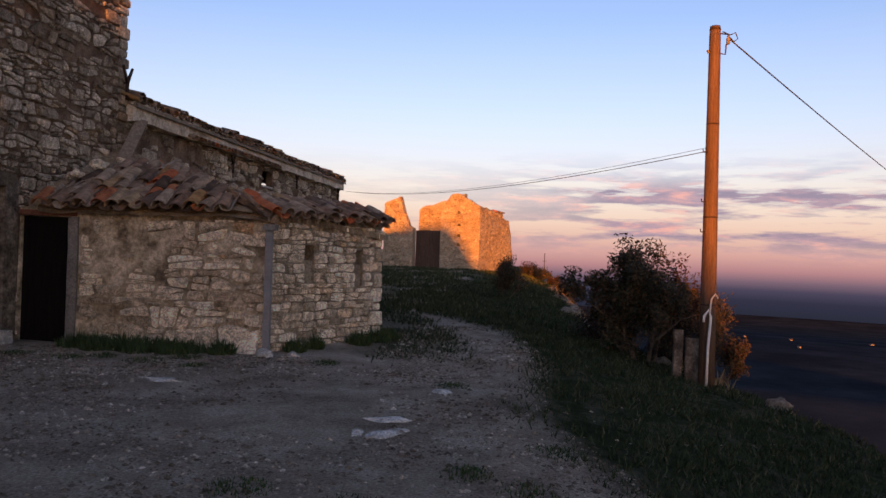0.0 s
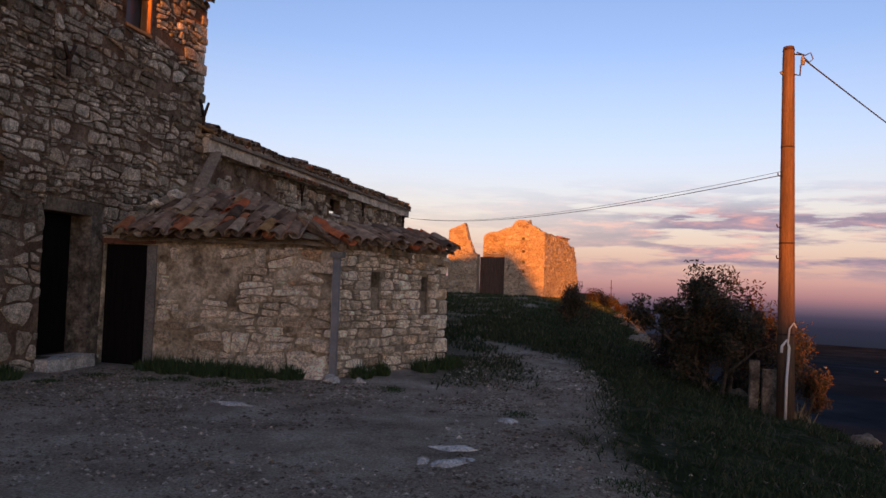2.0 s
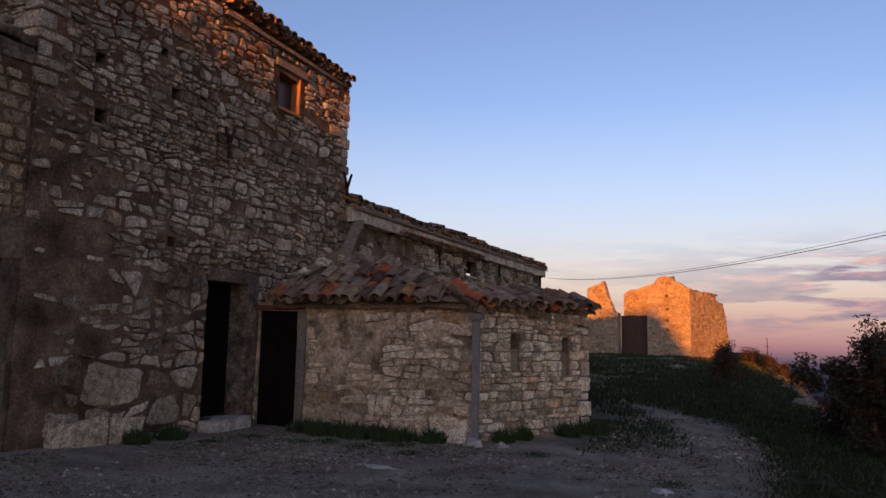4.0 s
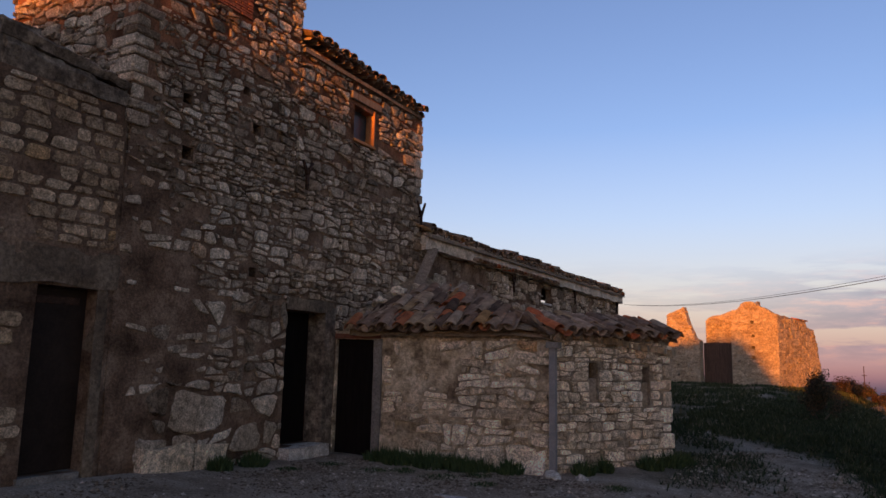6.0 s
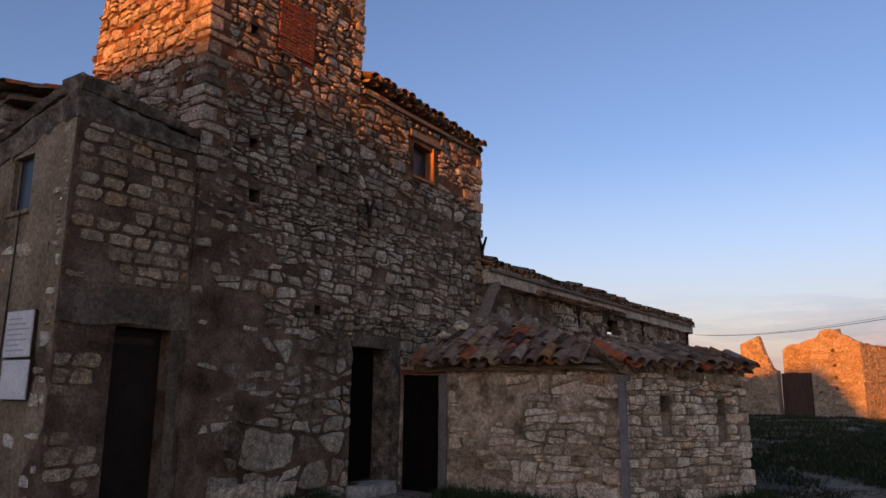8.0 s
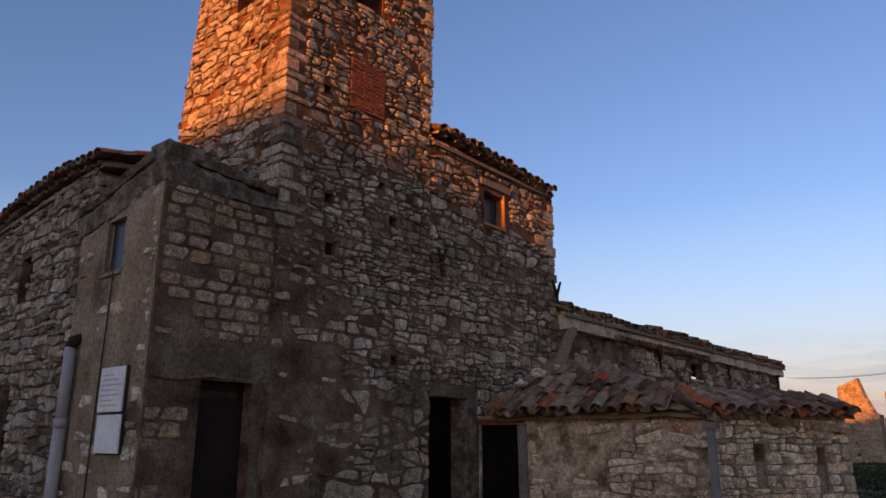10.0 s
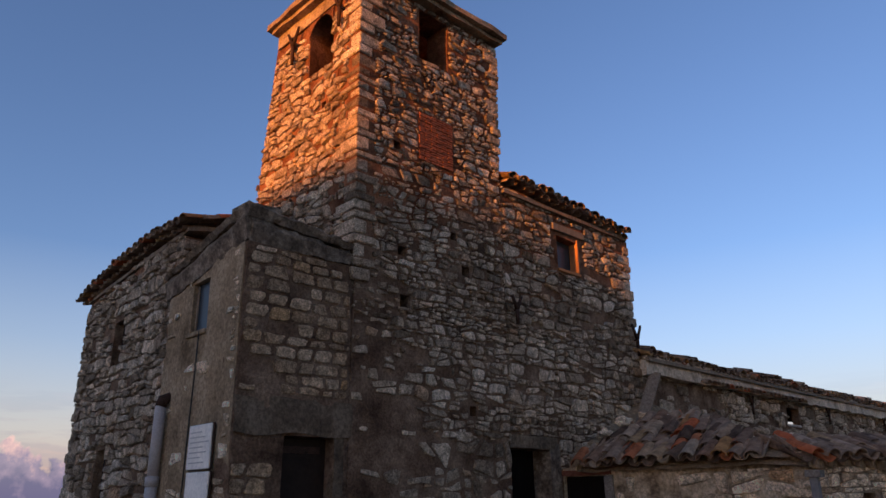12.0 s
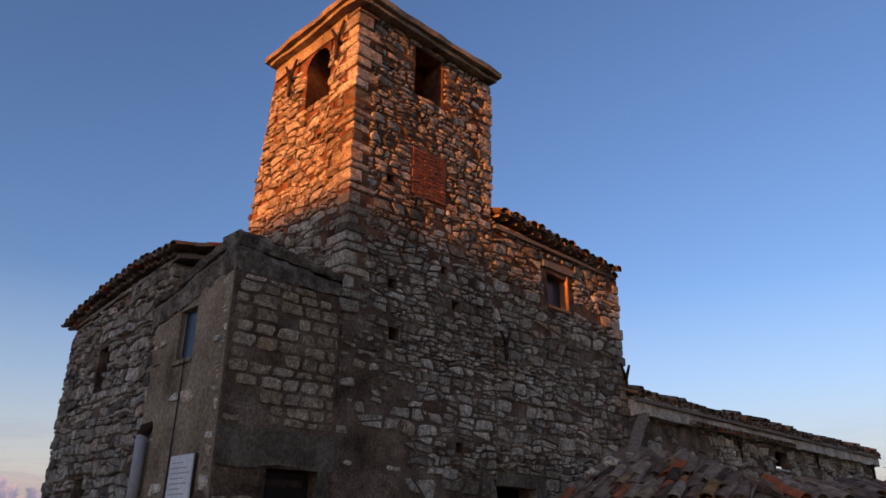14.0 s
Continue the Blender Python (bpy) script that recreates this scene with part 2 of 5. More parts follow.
def rough_box(name, x0, x1, y0, y1, z0, z1, mat, parent=None, label="", step=0.3, wave=0.02, seed=0):
    """A box cut into a grid whose surface is uneven."""
    bm = bmesh.new()
    nx, ny, nz = (max(1, round((b - a) / step)) for a, b in ((x0, x1), (y0, y1), (z0, z1)))
    key = {}

    def vert(i, j, k):
        if (i, j, k) not in key:
            p = Vector((x0 + (x1 - x0) * i / nx, y0 + (y1 - y0) * j / ny, z0 + (z1 - z0) * k / nz))
            p += noise.noise_vector(p * 2.3 + Vector((seed, 0, 0))) * wave
            key[i, j, k] = bm.verts.new(p)
        return key[i, j, k]
    for a in range(nx):
        for c in range(ny):
            for k in (0, nz):
                bm.faces.new([vert(a, c, k), vert(a + 1, c, k), vert(a + 1, c + 1, k), vert(a, c + 1, k)])
    for a in range(nx):
        for c in range(nz):
            for k in (0, ny):
                bm.faces.new([vert(a, k, c), vert(a + 1, k, c), vert(a + 1, k, c + 1), vert(a, k, c + 1)])
    for a in range(ny):
        for c in range(nz):
            for k in (0, nx):
                bm.faces.new([vert(k, a, c), vert(k, a + 1, c), vert(k, a + 1, c + 1), vert(k, a, c + 1)])
    bmesh.ops.recalc_face_normals(bm, faces=bm.faces[:])
    me = bpy.data.meshes.new(name)
    bm.to_mesh(me)
    bm.free()
    me.materials.append(mat)
    return add(name, me, parent, label)


def tube(name, pts, radii, mat, parent=None, label="", sides=8, smooth=True):
    """A round bar along points, with a radius for each."""
    verts, faces = [], []
    pts = [Vector(p) for p in pts]
    for i, p in enumerate(pts):
        d = (pts[min(i + 1, len(pts) - 1)] - pts[max(i - 1, 0)]).normalized()
        u = d.orthogonal().normalized() if i == 0 else (u - d * u.dot(d)).normalized()
        w = d.cross(u)
        r = radii[i] if isinstance(radii, (list, tuple)) else radii
        for s in range(sides):
            a = 2 * math.pi * s / sides
            verts.append(p + (u * math.cos(a) + w * math.sin(a)) * r)
    for i in range(len(pts) - 1):
        for s in range(sides):
            t = (s + 1) % sides
            faces.append((i * sides + s, i * sides + t, (i + 1) * sides + t, (i + 1) * sides + s))
    faces.append(tuple(range(sides))[::-1])
    faces.append(tuple(range((len(pts) - 1) * sides, len(pts) * sides)))
    return add(name, mesh_of(name, verts, faces, mat, smooth), parent, label)


class Face:
    """A wall face: an origin, a level axis u, up v and the outward normal."""

    def __init__(self, origin, along):
        self.o, self.u = Vector(origin), Vector((along[0], along[1], 0)).normalized()
        self.n = Vector((self.u.y, -self.u.x, 0))

    def at(self, u, v, d=0.0):
        return self.o + self.u * u + Vector((0, 0, v)) + self.n * d


def clip(poly, a, b, c):
    """The part of a polygon where a*u + b*v <= c."""
    out = []
    for i, p in enumerate(poly):
        q = poly[(i + 1) % len(poly)]
        dp, dq = a * p[0] + b * p[1] - c, a * q[0] + b * q[1] - c
        if dp <= 0:
            out.append(p)
        if (dp < 0 < dq) or (dq < 0 < dp):
            s = dp / (dp - dq)
            out.append((p[0] + (q[0] - p[0]) * s, p[1] + (q[1] - p[1]) * s))
    return out


def trimmed(poly, w, h, limits, holes):
    """A stone's outline cut to its wall and kept out of the openings; empty if nothing is left."""
    for a, c, e in ((-1, 0, 0), (1, 0, w), (0, -1, 0), (0, 1, h), *limits):
        poly = clip(poly, a, c, e)
        if len(poly) < 3:
            return []
    for u0, u1, v0, v1 in holes:
        us, vs = [p[0] for p in poly], [p[1] for p in poly]
        if max(us) > u0 and min(us) < u1 and max(vs) > v0 and min(vs) < v1:
            cu, cv = sum(us) / len(us), sum(vs) / len(vs)
            side = max((u0 - cu, (1, 0, u0)), (cu - u1, (-1, 0, -u1)), (v0 - cv, (0, 1, v0)), (cv - v1, (0, -1, -v1)))
            poly = clip(poly, *side[1]) if side[0] > 0 else []
            if len(poly) < 3:
                return []
    return poly


def rubble_cells(w, h, size, seed, flat=1.5, keep=None, limits=(), holes=(), spread=0.68, wave=0.62, split=0.42, skip=0.06, slant=0.36):
    """Stones laid in loose wavy courses over a face w by h: outlines in (u, v). size: a usual stone's width."""
    r = random.Random(seed)
    rows, v = [], -0.5 * size / flat
    while v < h + size:
        rows.append((v, seed * 3.7 + len(rows) * 1.31))
        v += size / flat * r.choice((0.5, 0.65, 0.85, 1.0, 1.25, 1.5) if spread > 0.3 else (0.9, 1.0, 1.1))
    amp = wave * size / flat

    def bed(k, u):
        return rows[k][0] + amp * (noise.noise(Vector((u * 1.7 / max(size * 3, 0.3), rows[k][1], 0))) + 0.5 * noise.noise(Vector((u / size * 1.9, rows[k][1], 4))))
    out = []
    for k in range(len(rows) - 1):
        tall = rows[k + 1][0] - rows[k][0]
        u = -size * r.random()
        lean = 0.0
        while u < w + size * 0.3:
            wide = max(size * 0.4, (0.45 * size + 0.75 * tall) * r.uniform(1 - spread, 1 + spread * 1.5))
            u1, lean1 = u + wide, r.uniform(-slant, slant) * tall * min(1, spread * 2)
            j = lambda s: r.uniform(-s, s) * size
            low, top = u - lean, u + lean
            low1, top1 = u1 - lean1, u1 + lean1
            pts = [(low, bed(k, low)), ((low + low1) / 2 + j(0.08), bed(k, (low + low1) / 2) + j(0.02)), (low1, bed(k, low1)), ((low1 + top1) / 2 + j(0.04), (bed(k, low1) + bed(k + 1, top1)) / 2),
                   (top1, bed(k + 1, top1)), ((top + top1) / 2 + j(0.08), bed(k + 1, (top + top1) / 2) + j(0.03)), (top, bed(k + 1, top)), ((low + top) / 2 + j(0.04), (bed(k, low) + bed(k + 1, top)) / 2)]
            pieces = [pts]
            if tall > 0.09 and r.random() < split:
                f, t_ = r.uniform(0.35, 0.65), r.uniform(-0.3, 0.3)
                cv = rows[k][0] + tall * f
                cu = (u + u1) / 2
                pieces = [clip(pts, t_, 1, t_ * cu + cv), clip(pts, -t_, -1, -t_ * cu - cv)]
            for q in pieces:
                if len(q) < 3:
                    continue
                mu, mv = sum(p[0] for p in q) / len(q), sum(p[1] for p in q) / len(q)
                if r.random() < skip or keep and not keep(mu, mv, r):
                    continue
                q = trimmed(q, w, h, limits, holes)
                if len(q) < 3:
                    continue
                area = abs(sum(p[0] * c[1] - c[0] * p[1] for p, c in zip(q, q[1:] + q[:1]))) / 2
                if area > size * size * 0.06 / flat:
                    out.append(q)
            u, lean = u1, lean1
    return out


def stone_geo(face, poly, joint, proud, r, cut=True):
    """One stone: sides that come out of the wall and a tilted, bevelled face."""
    if sum(p[0] * q[1] - q[0] * p[1] for p, q in zip(poly, poly[1:] + poly[:1])) < 0:
        poly = poly[::-1]
    cu, cv = sum(p[0] for p in poly) / len(poly), sum(p[1] for p in poly) / len(poly)
    n0 = len(poly)
    if cut:
        poly = [(p[0] + (q[0] - p[0]) * s, p[1] + (q[1] - p[1]) * s) for p, q in zip(poly, poly[1:] + poly[:1]) for s in ((0.16, 0.84) if n0 < 7 else (0.25, 0.75))]
    rad = sum(math.hypot(p[0] - cu, p[1] - cv) for p in poly) / len(poly)
    shrink = max(0.55, 1 - joint / rad)
    d = proud * r.uniform(0.35, 1.25)
    tu, tv = r.uniform(-0.1, 0.1), r.uniform(-0.12, 0.12)
    verts, n = [], len(poly)
    for s, depth in ((shrink, -0.03), (shrink * r.uniform(0.8, 0.94), d)):
        for p in poly:
            k = s * r.uniform(0.9, 1.04)
            a, c = (p[0] - cu) * k, (p[1] - cv) * k
            verts.append(face.at(cu + a, cv + c, depth * r.uniform(0.72, 1.0) + tu * a + tv * c if depth > 0 else depth))
    # a broken, slightly domed face
    verts.append(face.at(cu + r.uniform(-0.3, 0.3) * rad, cv + r.uniform(-0.3, 0.3) * rad, d * r.uniform(1.0, 1.25) + 0.02 * rad))
    faces = [(i, (i + 1) % n, n + (i + 1) % n, n + i) for i in range(n)] + [(n + i, n + (i + 1) % n, 2 * n) for i in range(n)]
    return verts, faces


def lay_stones(face, cells, mat, rest_mat, wall, joint=0.02, proud=0.045, single=150, middle=None, name="stone", seed=1, cut=True):
    """The stones nearest to the middle of interest as pieces of their own, the others in one mesh of rubble."""
    r = random.Random(seed)
    if middle is not None:
        cells = sorted(cells, key=lambda c: (c[0][0] - middle[0]) ** 2 + (c[0][1] - middle[1]) ** 2)
    verts, faces = [], []
    for i, poly in enumerate(cells):
        v, fc = stone_geo(face, poly, joint, proud, r, cut)
        if i < single:
            add(name, mesh_of(name, v, fc, mat), wall)
        else:
            k = len(verts)
            verts += v
            faces += [tuple(q + k for q in g) for g in fc]
    if verts:
        tagged(add("rubble", mesh_of("rubble", verts, faces, rest_mat), wall), kind="stuff")


def wall_slab(name, face, w, h, thick, mat, parent, holes=(), label="", top=None, wave=0.015, step=0.5):
    """The body of a wall with real openings; top(u), if given, lets its crest follow a line."""
    us = sorted({0, w, *[u for q in holes for u in q[:2] if 0 < u < w]})
    vs = sorted({0, h, *[v for q in holes for v in q[2:] if 0 < v < h]})

    def fine(a):
        out = []
        for p, q in zip(a, a[1:]):
            k = max(1, round((q - p) / step))
            out += [p + (q - p) * i / k for i in range(k)]
        return out + [a[-1]]
    us, vs = fine(us), fine(vs)
    solid = {(i, j): not any(q[0] - 1e-6 < (us[i] + us[i + 1]) / 2 < q[1] + 1e-6 and q[2] - 1e-6 < (vs[j] + vs[j + 1]) / 2 < q[3] + 1e-6 for q in holes)
             for i in range(len(us) - 1) for j in range(len(vs) - 1)}
    verts, faces, key = [], [], {}

    def vert(i, j, k):
        if (i, j, k) not in key:
            v = vs[j]
            if top:
                v = v * top(us[i]) / h
            p = face.at(us[i], v, -thick * k)
            if k == 0:
                p += face.n * wave * (noise.noise(p * 1.3) - 0.3)
            key[i, j, k] = len(verts)
            verts.append(p)
        return key[i, j, k]
    for (i, j), s in solid.items():
        if not s:
            continue
        faces.append((vert(i, j, 0), vert(i + 1, j, 0), vert(i + 1, j + 1, 0), vert(i, j + 1, 0)))
        faces.append((vert(i, j, 1), vert(i, j + 1, 1), vert(i + 1, j + 1, 1), vert(i + 1, j, 1)))
        for di, dj, a, c in ((-1, 0, (i, j + 1), (i, j)), (1, 0, (i + 1, j), (i + 1, j + 1)), (0, -1, (i, j), (i + 1, j)), (0, 1, (i + 1, j + 1), (i, j + 1))):
            if not solid.get((i + di, j + dj), False):
                faces.append((vert(*a, 0), vert(*a, 1), vert(*c, 1), vert(*c, 0)))
    return add(name, mesh_of(name, verts, faces, mat), parent, label)


def quoins(face_a, u_a, sign, z0, z1, mat, wall, seed, size=(0.42, 0.24, 0.26), other=None):
    """Larger corner stones, long and short in turn, up a corner."""
    r = random.Random(seed)
    z, flip = z0, 0
    while z < z1 - 0.05:
        h = min(r.uniform(0.12, size[2]), z1 - z)
        a = (size[0] if flip else size[1]) * r.uniform(0.8, 1.2)
        c = (size[1] if flip else size[0]) * r.uniform(0.8, 1.2)
        o = r.uniform(0.005, 0.05)
        base = face_a.at(u_a, z, 0)
        ux, nx = face_a.u * -sign, -face_a.n
        v = []
        for k in (0.012, h - 0.012):
            for p, q in ((-o, -o), (a, -o), (a, c), (-o, c)):
                j = Vector((r.uniform(-1, 1), r.uniform(-1, 1), r.uniform(-1, 1))) * 0.012
                v.append(base + ux * p + nx * q + Vector((0, 0, k)) + j)
        g = [(0, 1, 5, 4), (1, 2, 6, 5), (2, 3, 7, 6), (3, 0, 4, 7), (4, 5, 6, 7), (3, 2, 1, 0)]
        bm = bmesh.new()
        bv = [bm.verts.new(p) for p in v]
        for q in g:
            bm.faces.new([bv[i] for i in q])
        bmesh.ops.bevel(bm, geom=bm.edges[:], offset=0.018, segments=1, affect="EDGES")
        bmesh.ops.recalc_face_normals(bm, faces=bm.faces[:])
        me = bpy.data.meshes.new("quoin")
        bm.to_mesh(me)
        bm.free()
        me.materials.append(mat)
        add("quoin", me, wall)
        z += h
        flip = 1 - flip


def tile_geo(length=0.45, wide=0.245, narrow=0.195, thick=0.016, up=True, seg=6):
    """A barrel tile along +y, its wide end at y = 0, on z = 0; up: a cover tile."""
    verts, faces = [], []
    for y, wd in ((0, wide), (length, narrow)):
        for rad in (wd / 2, wd / 2 - thick):
            for i in range(seg + 1):
                a = math.pi * i / seg
                z = math.sin(a) * rad * 0.8
                verts.append((-math.cos(a) * rad, y, z if up else -z + wd * 0.4))
    k = seg + 1
    for i in range(seg):
        faces += [(i, i + 1, 2 * k + i + 1, 2 * k + i), (k + i, 3 * k + i, 3 * k + i + 1, k + i + 1), (i, k + i, k + i + 1, i + 1), (2 * k + i, 2 * k + i + 1, 3 * k + i + 1, 3 * k + i)]
    faces += [(0, 2 * k, 3 * k, k), (seg, k + seg, 3 * k + seg, 2 * k + seg)]
    return verts, faces


TILE_UP = mesh_of("roof_tile", *tile_geo(), tile_mat)
TILE_DOWN = mesh_of("channel_tile", *tile_geo(up=False, wide=0.2, narrow=0.245), tile_mat)


def tile_field(roof, origin, along, inward, slope, cols, rows, pitch=0.2, course=0.32, seed=1, jitter=0.012, ok=None, channel=True, twist=5, scale=1.0, fall=0.0):
    """Rows of barrel tiles from an eave: along is the eave's way, inward points up the roof in plan, slope in degrees."""
    r = random.Random(seed)
    a, i = Vector((along[0], along[1], fall)).normalized(), Vector((*inward, 0)).normalized()
    s = radians(slope)
    upw = i * math.cos(s) + Vector((0, 0, math.sin(s)))
    nrm = a.cross(upw)
    if nrm.z < 0:
        nrm = -nrm
    side = upw.cross(nrm)
    basis = Matrix((side, upw, nrm)).transposed().to_4x4()
    for row in range(rows):
        for c in range(cols):
            for up in ((True, False) if channel else (True,)):
                p = Vector(origin) + a * (c + (0.5 if up else 0)) * pitch + upw * (row * course)
                if ok and not ok(p):
                    continue
                p += nrm * ((0.05 if up else 0.0) + 0.012 * (row % 2)) + Vector((r.uniform(-1, 1), r.uniform(-1, 1), r.uniform(-0.6, 0.6))) * jitter
                m = Matrix.Translation(p) @ basis @ pose(0, 0, 0, r.uniform(2, 6), r.uniform(-twist, twist), r.uniform(-twist, twist)) @ Matrix.Scale(scale, 4)
                add("roof_tile" if up else "channel_tile", TILE_UP if up else TILE_DOWN, roof, m=m)


def anchor(face, u, v, parent, size=0.32):
    """A forked iron tie anchor on a wall."""
    top = thing("iron_anchor", "forked rusty iron wall anchor in stonework", "wall anchor", group="iron anchors")
    c = face.at(u, v, 0.1)
    z = Vector((0, 0, 1))
    tube("shaft", [c - z * size * 0.8, c], [0.03, 0.036], iron, top, sides=6)
    tube("prong", [c, c + z * size * 0.75 + face.u * size * 0.38], [0.036, 0.026], iron, top, sides=6)
    tube("prong", [c, c + z * size * 0.75 - face.u * size * 0.38], [0.036, 0.026], iron, top, sides=6)
    tube("bolt", [face.at(u, v, -0.05), c], [0.018, 0.018], iron, top, sides=6)


TOWER_PUTLOGS = ((0.91, 5.24, 0.15), (0.99, 4.46, 0.2), (2.29, 5.19, 0.17), (2.03, 5.75, 0.13), (0.79, 7.0, 0.14), (2.38, 2.93, 0.15))
LEFT_PUTLOGS = ((2.44, 8.27, 0.14), (1.99, 7.84, 0.13))

# ---- ground ----
def smooth(a, b, x):
    t = min(1, max(0, (x - a) / (b - a)))
    return t * t * (3 - 2 * t)


EDGE = [(-300, 14), (-20, 9), (0, 6.5), (8, 4.9), (10, 4.4), (12, 3.7), (14, 2.7), (19, 1.5), (30, 1.3), (45, 1.2), (60, 1.6), (75, 2), (400, 10)]


def edge_x(y):
    return float(np.interp(y, [e[0] for e in EDGE], [e[1] for e in EDGE]))


def height(x, y):
    """The hilltop: a terrace, its brow, the valley to the east and an unseen rise to the south, added to cast the
    sunset shade.
    """
    z = -0.13 * max(0.0, min(x, 12) + 0.2) - 0.02 * max(0.0, min(x, 12) - 1)
    z += 0.22 * smooth(-5.5, -8.5, x) * smooth(9.5, 5.0, y)
    z += 0.2 * smooth(25, 50, y) * smooth(6, -2, x) + 0.12 * smooth(-2.2, -4, x) * smooth(9, 14, y)
    r = math.hypot(x, y)
    over = x - edge_x(y)
    north = y - 78
    drop = 0.0
    for o in (over, north * 0.7):
        if o > 0:
            drop = max(drop, 0.75 * o + 0.25 * min(o, 3) if o < 110 else 83.25)
    west = -x - 60
    if west > 0:
        drop = max(drop, min(83, 0.6 * west))
    far = smooth(60, 320, r)
    # unseen rise: its profile is shaped by where the evening shadow should fall
    shade_hill = smooth(-25, -58, y) * float(np.interp(x + (y + 60) * 0.0757, [-3.3, -2.6, -0.5, 1.5, 2.7, 3.9, 4.8, 7.7, 8.5, 9.45, 9.75, 12.3, 13.3], [11.8, 11.3, 12.2, 12.6, 12.0, 10.6, 9.2, 8.6, 7.4, 6.4, 5.2, 5.1, 0])) * smooth(-180, -110, y)
    z = z * (1 - far) * (1 - shade_hill / 12) - drop * (1 - min(1, shade_hill / 3)) + shade_hill
    if r > 150 and y > -150:
        z = min(z, -smooth(120, 900, r) * 150 - smooth(900, 4200, r) * 170)
    z += 0.04 * noise.noise(Vector((x * 0.5, y * 0.5, 0))) * smooth(3, 8, r) + (0.5 * noise.noise(Vector((x * 0.35, y * 0.35, 3))) * smooth(0.2, 3, over) if r < 400 else 0)
    if r < 30:
        z += 0.012 * noise.noise(Vector((x * 2.1, y * 2.1, 7)))
    return z


ground_mat, n, l, b = material("trodden_earth_and_grass", 1.0)
b.inputs["Specular IOR Level"].default_value = 0.0
p = world_place(n)
dirt = ramp(n, l, noise_node(n, l, 1.1, 10, 0.7, p), [(0.32, (0.24, 0.176, 0.124)), (0.5, (0.45, 0.345, 0.255)), (0.68, (0.62, 0.5, 0.385))])
dirt = mix(n, l, 0.7, dirt, ramp(n, l, noise_node(n, l, 38, 6, 0.75, p), [(0.34, (0.22, 0.2, 0.18)), (0.66, (1.6, 1.58, 1.54))]), "MULTIPLY")
turf = ramp(n, l, noise_node(n, l, 2.5, 9, 0.72, p), [(0.3, (0.021, 0.028, 0.013)), (0.55, (0.046, 0.053, 0.025)), (0.75, (0.105, 0.092, 0.058))])
# far fields carry the valley's shade and bluish haze in their dark colour
shaded_field = ramp(n, l, noise_node(n, l, 0.006, 9, 0.7, p), [(0.38, (0.018, 0.02, 0.023)), (0.5, (0.025, 0.028, 0.031)), (0.62, (0.036, 0.038, 0.041))])
cover = n.new("ShaderNodeVertexColor")
cover.layer_name = "cover"
sep = n.new("ShaderNodeSeparateColor")
l.new(cover.outputs["Color"], sep.inputs[0])
wob = n.new("ShaderNodeMath")
wob.operation = "MULTIPLY_ADD"
l.new(noise_node(n, l, 1.6, 8, 0.75, p), wob.inputs[0])
wob.inputs[1].default_value = 1.6
wob.inputs[2].default_value = -0.8
tot = n.new("ShaderNodeMath")
tot.operation, tot.use_clamp = "ADD", True
l.new(sep.outputs[0], tot.inputs[0])
l.new(wob.outputs[0], tot.inputs[1])
c = mix(n, l, tot.outputs[0], dirt, turf)
c = mix(n, l, sep.outputs[1], c, shaded_field)
c = mix(n, l, sep.outputs[2], c, ramp(n, l, noise_node(n, l, 1.3, 9, 0.7, p), [(0.35, (0.05, 0.04, 0.022)), (0.55, (0.12, 0.085, 0.05)), (0.7, (0.24, 0.19, 0.14))]))
l.new(c, b.inputs["Base Color"])
bump(n, l, b, noise_node(n, l, 14, 10, 0.8, p), 1.0, 0.09)


def grass_cover(x, y):
    """How far turf covers the terrace at a place, 0 to 1."""
    right_x = float(np.interp(y, [0, 4, 5.4, 6.4, 7.4, 9, 11.5, 13.7, 15.5, 17, 19], [2.2, 1.2, 0.75, 0.35, -0.1, -0.05, 0.05, -0.35, -1.0, -1.8, -3.4]))
    left_x = float(np.interp(y, [8.6, 10.7, 13.4, 16.3, 19], [-1.3, -0.75, -1.1, -2.0, -3.2]))
    right = smooth(-0.3, 0.6, x - right_x)
    left = smooth(-0.2, 0.6, left_x - x) * smooth(9.6, 12.2, y) * (smooth(-3.1, -2.4, x) if y < 13 else 1.0)
    return max(right, left * (0.6 if y < 16 else 0.66))


rings = [0.0, 0.6, 1.2, 1.8, 2.4] + [3.0 * 1.03 ** i for i in range(130)]
while rings[-1] < 4700:
    rings.append(rings[-1] * 1.07)
SPOKES = 420
verts, faces, cols = [(0, 0, height(0, 0))], [], [(0.0, 0.0, 0.0)]
for r in rings[1:]:
    for s in range(SPOKES):
        a = 2 * math.pi * s / SPOKES
        x, y = r * math.sin(a), r * math.cos(a)
        verts.append((x, y, height(x, y)))
        over = x - edge_x(y)
        slope = smooth(0.0, 2.0, over) * (1 - smooth(12, 60, over)) * smooth(-60, -20, y)
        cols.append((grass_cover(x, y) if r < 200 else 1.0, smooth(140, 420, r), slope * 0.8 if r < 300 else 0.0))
for s in range(SPOKES):
    faces.append((0, 1 + (s + 1) % SPOKES, 1 + s))
for k in range(len(rings) - 2):
    for s in range(SPOKES):
        t = (s + 1) % SPOKES
        a, c = 1 + k * SPOKES, 1 + (k + 1) * SPOKES
        faces.append((a + s, a + t, c + t, c + s))
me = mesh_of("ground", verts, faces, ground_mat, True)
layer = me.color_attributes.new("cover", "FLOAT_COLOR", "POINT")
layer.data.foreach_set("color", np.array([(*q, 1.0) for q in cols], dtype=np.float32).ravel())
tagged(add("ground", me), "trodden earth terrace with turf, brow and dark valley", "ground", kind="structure")

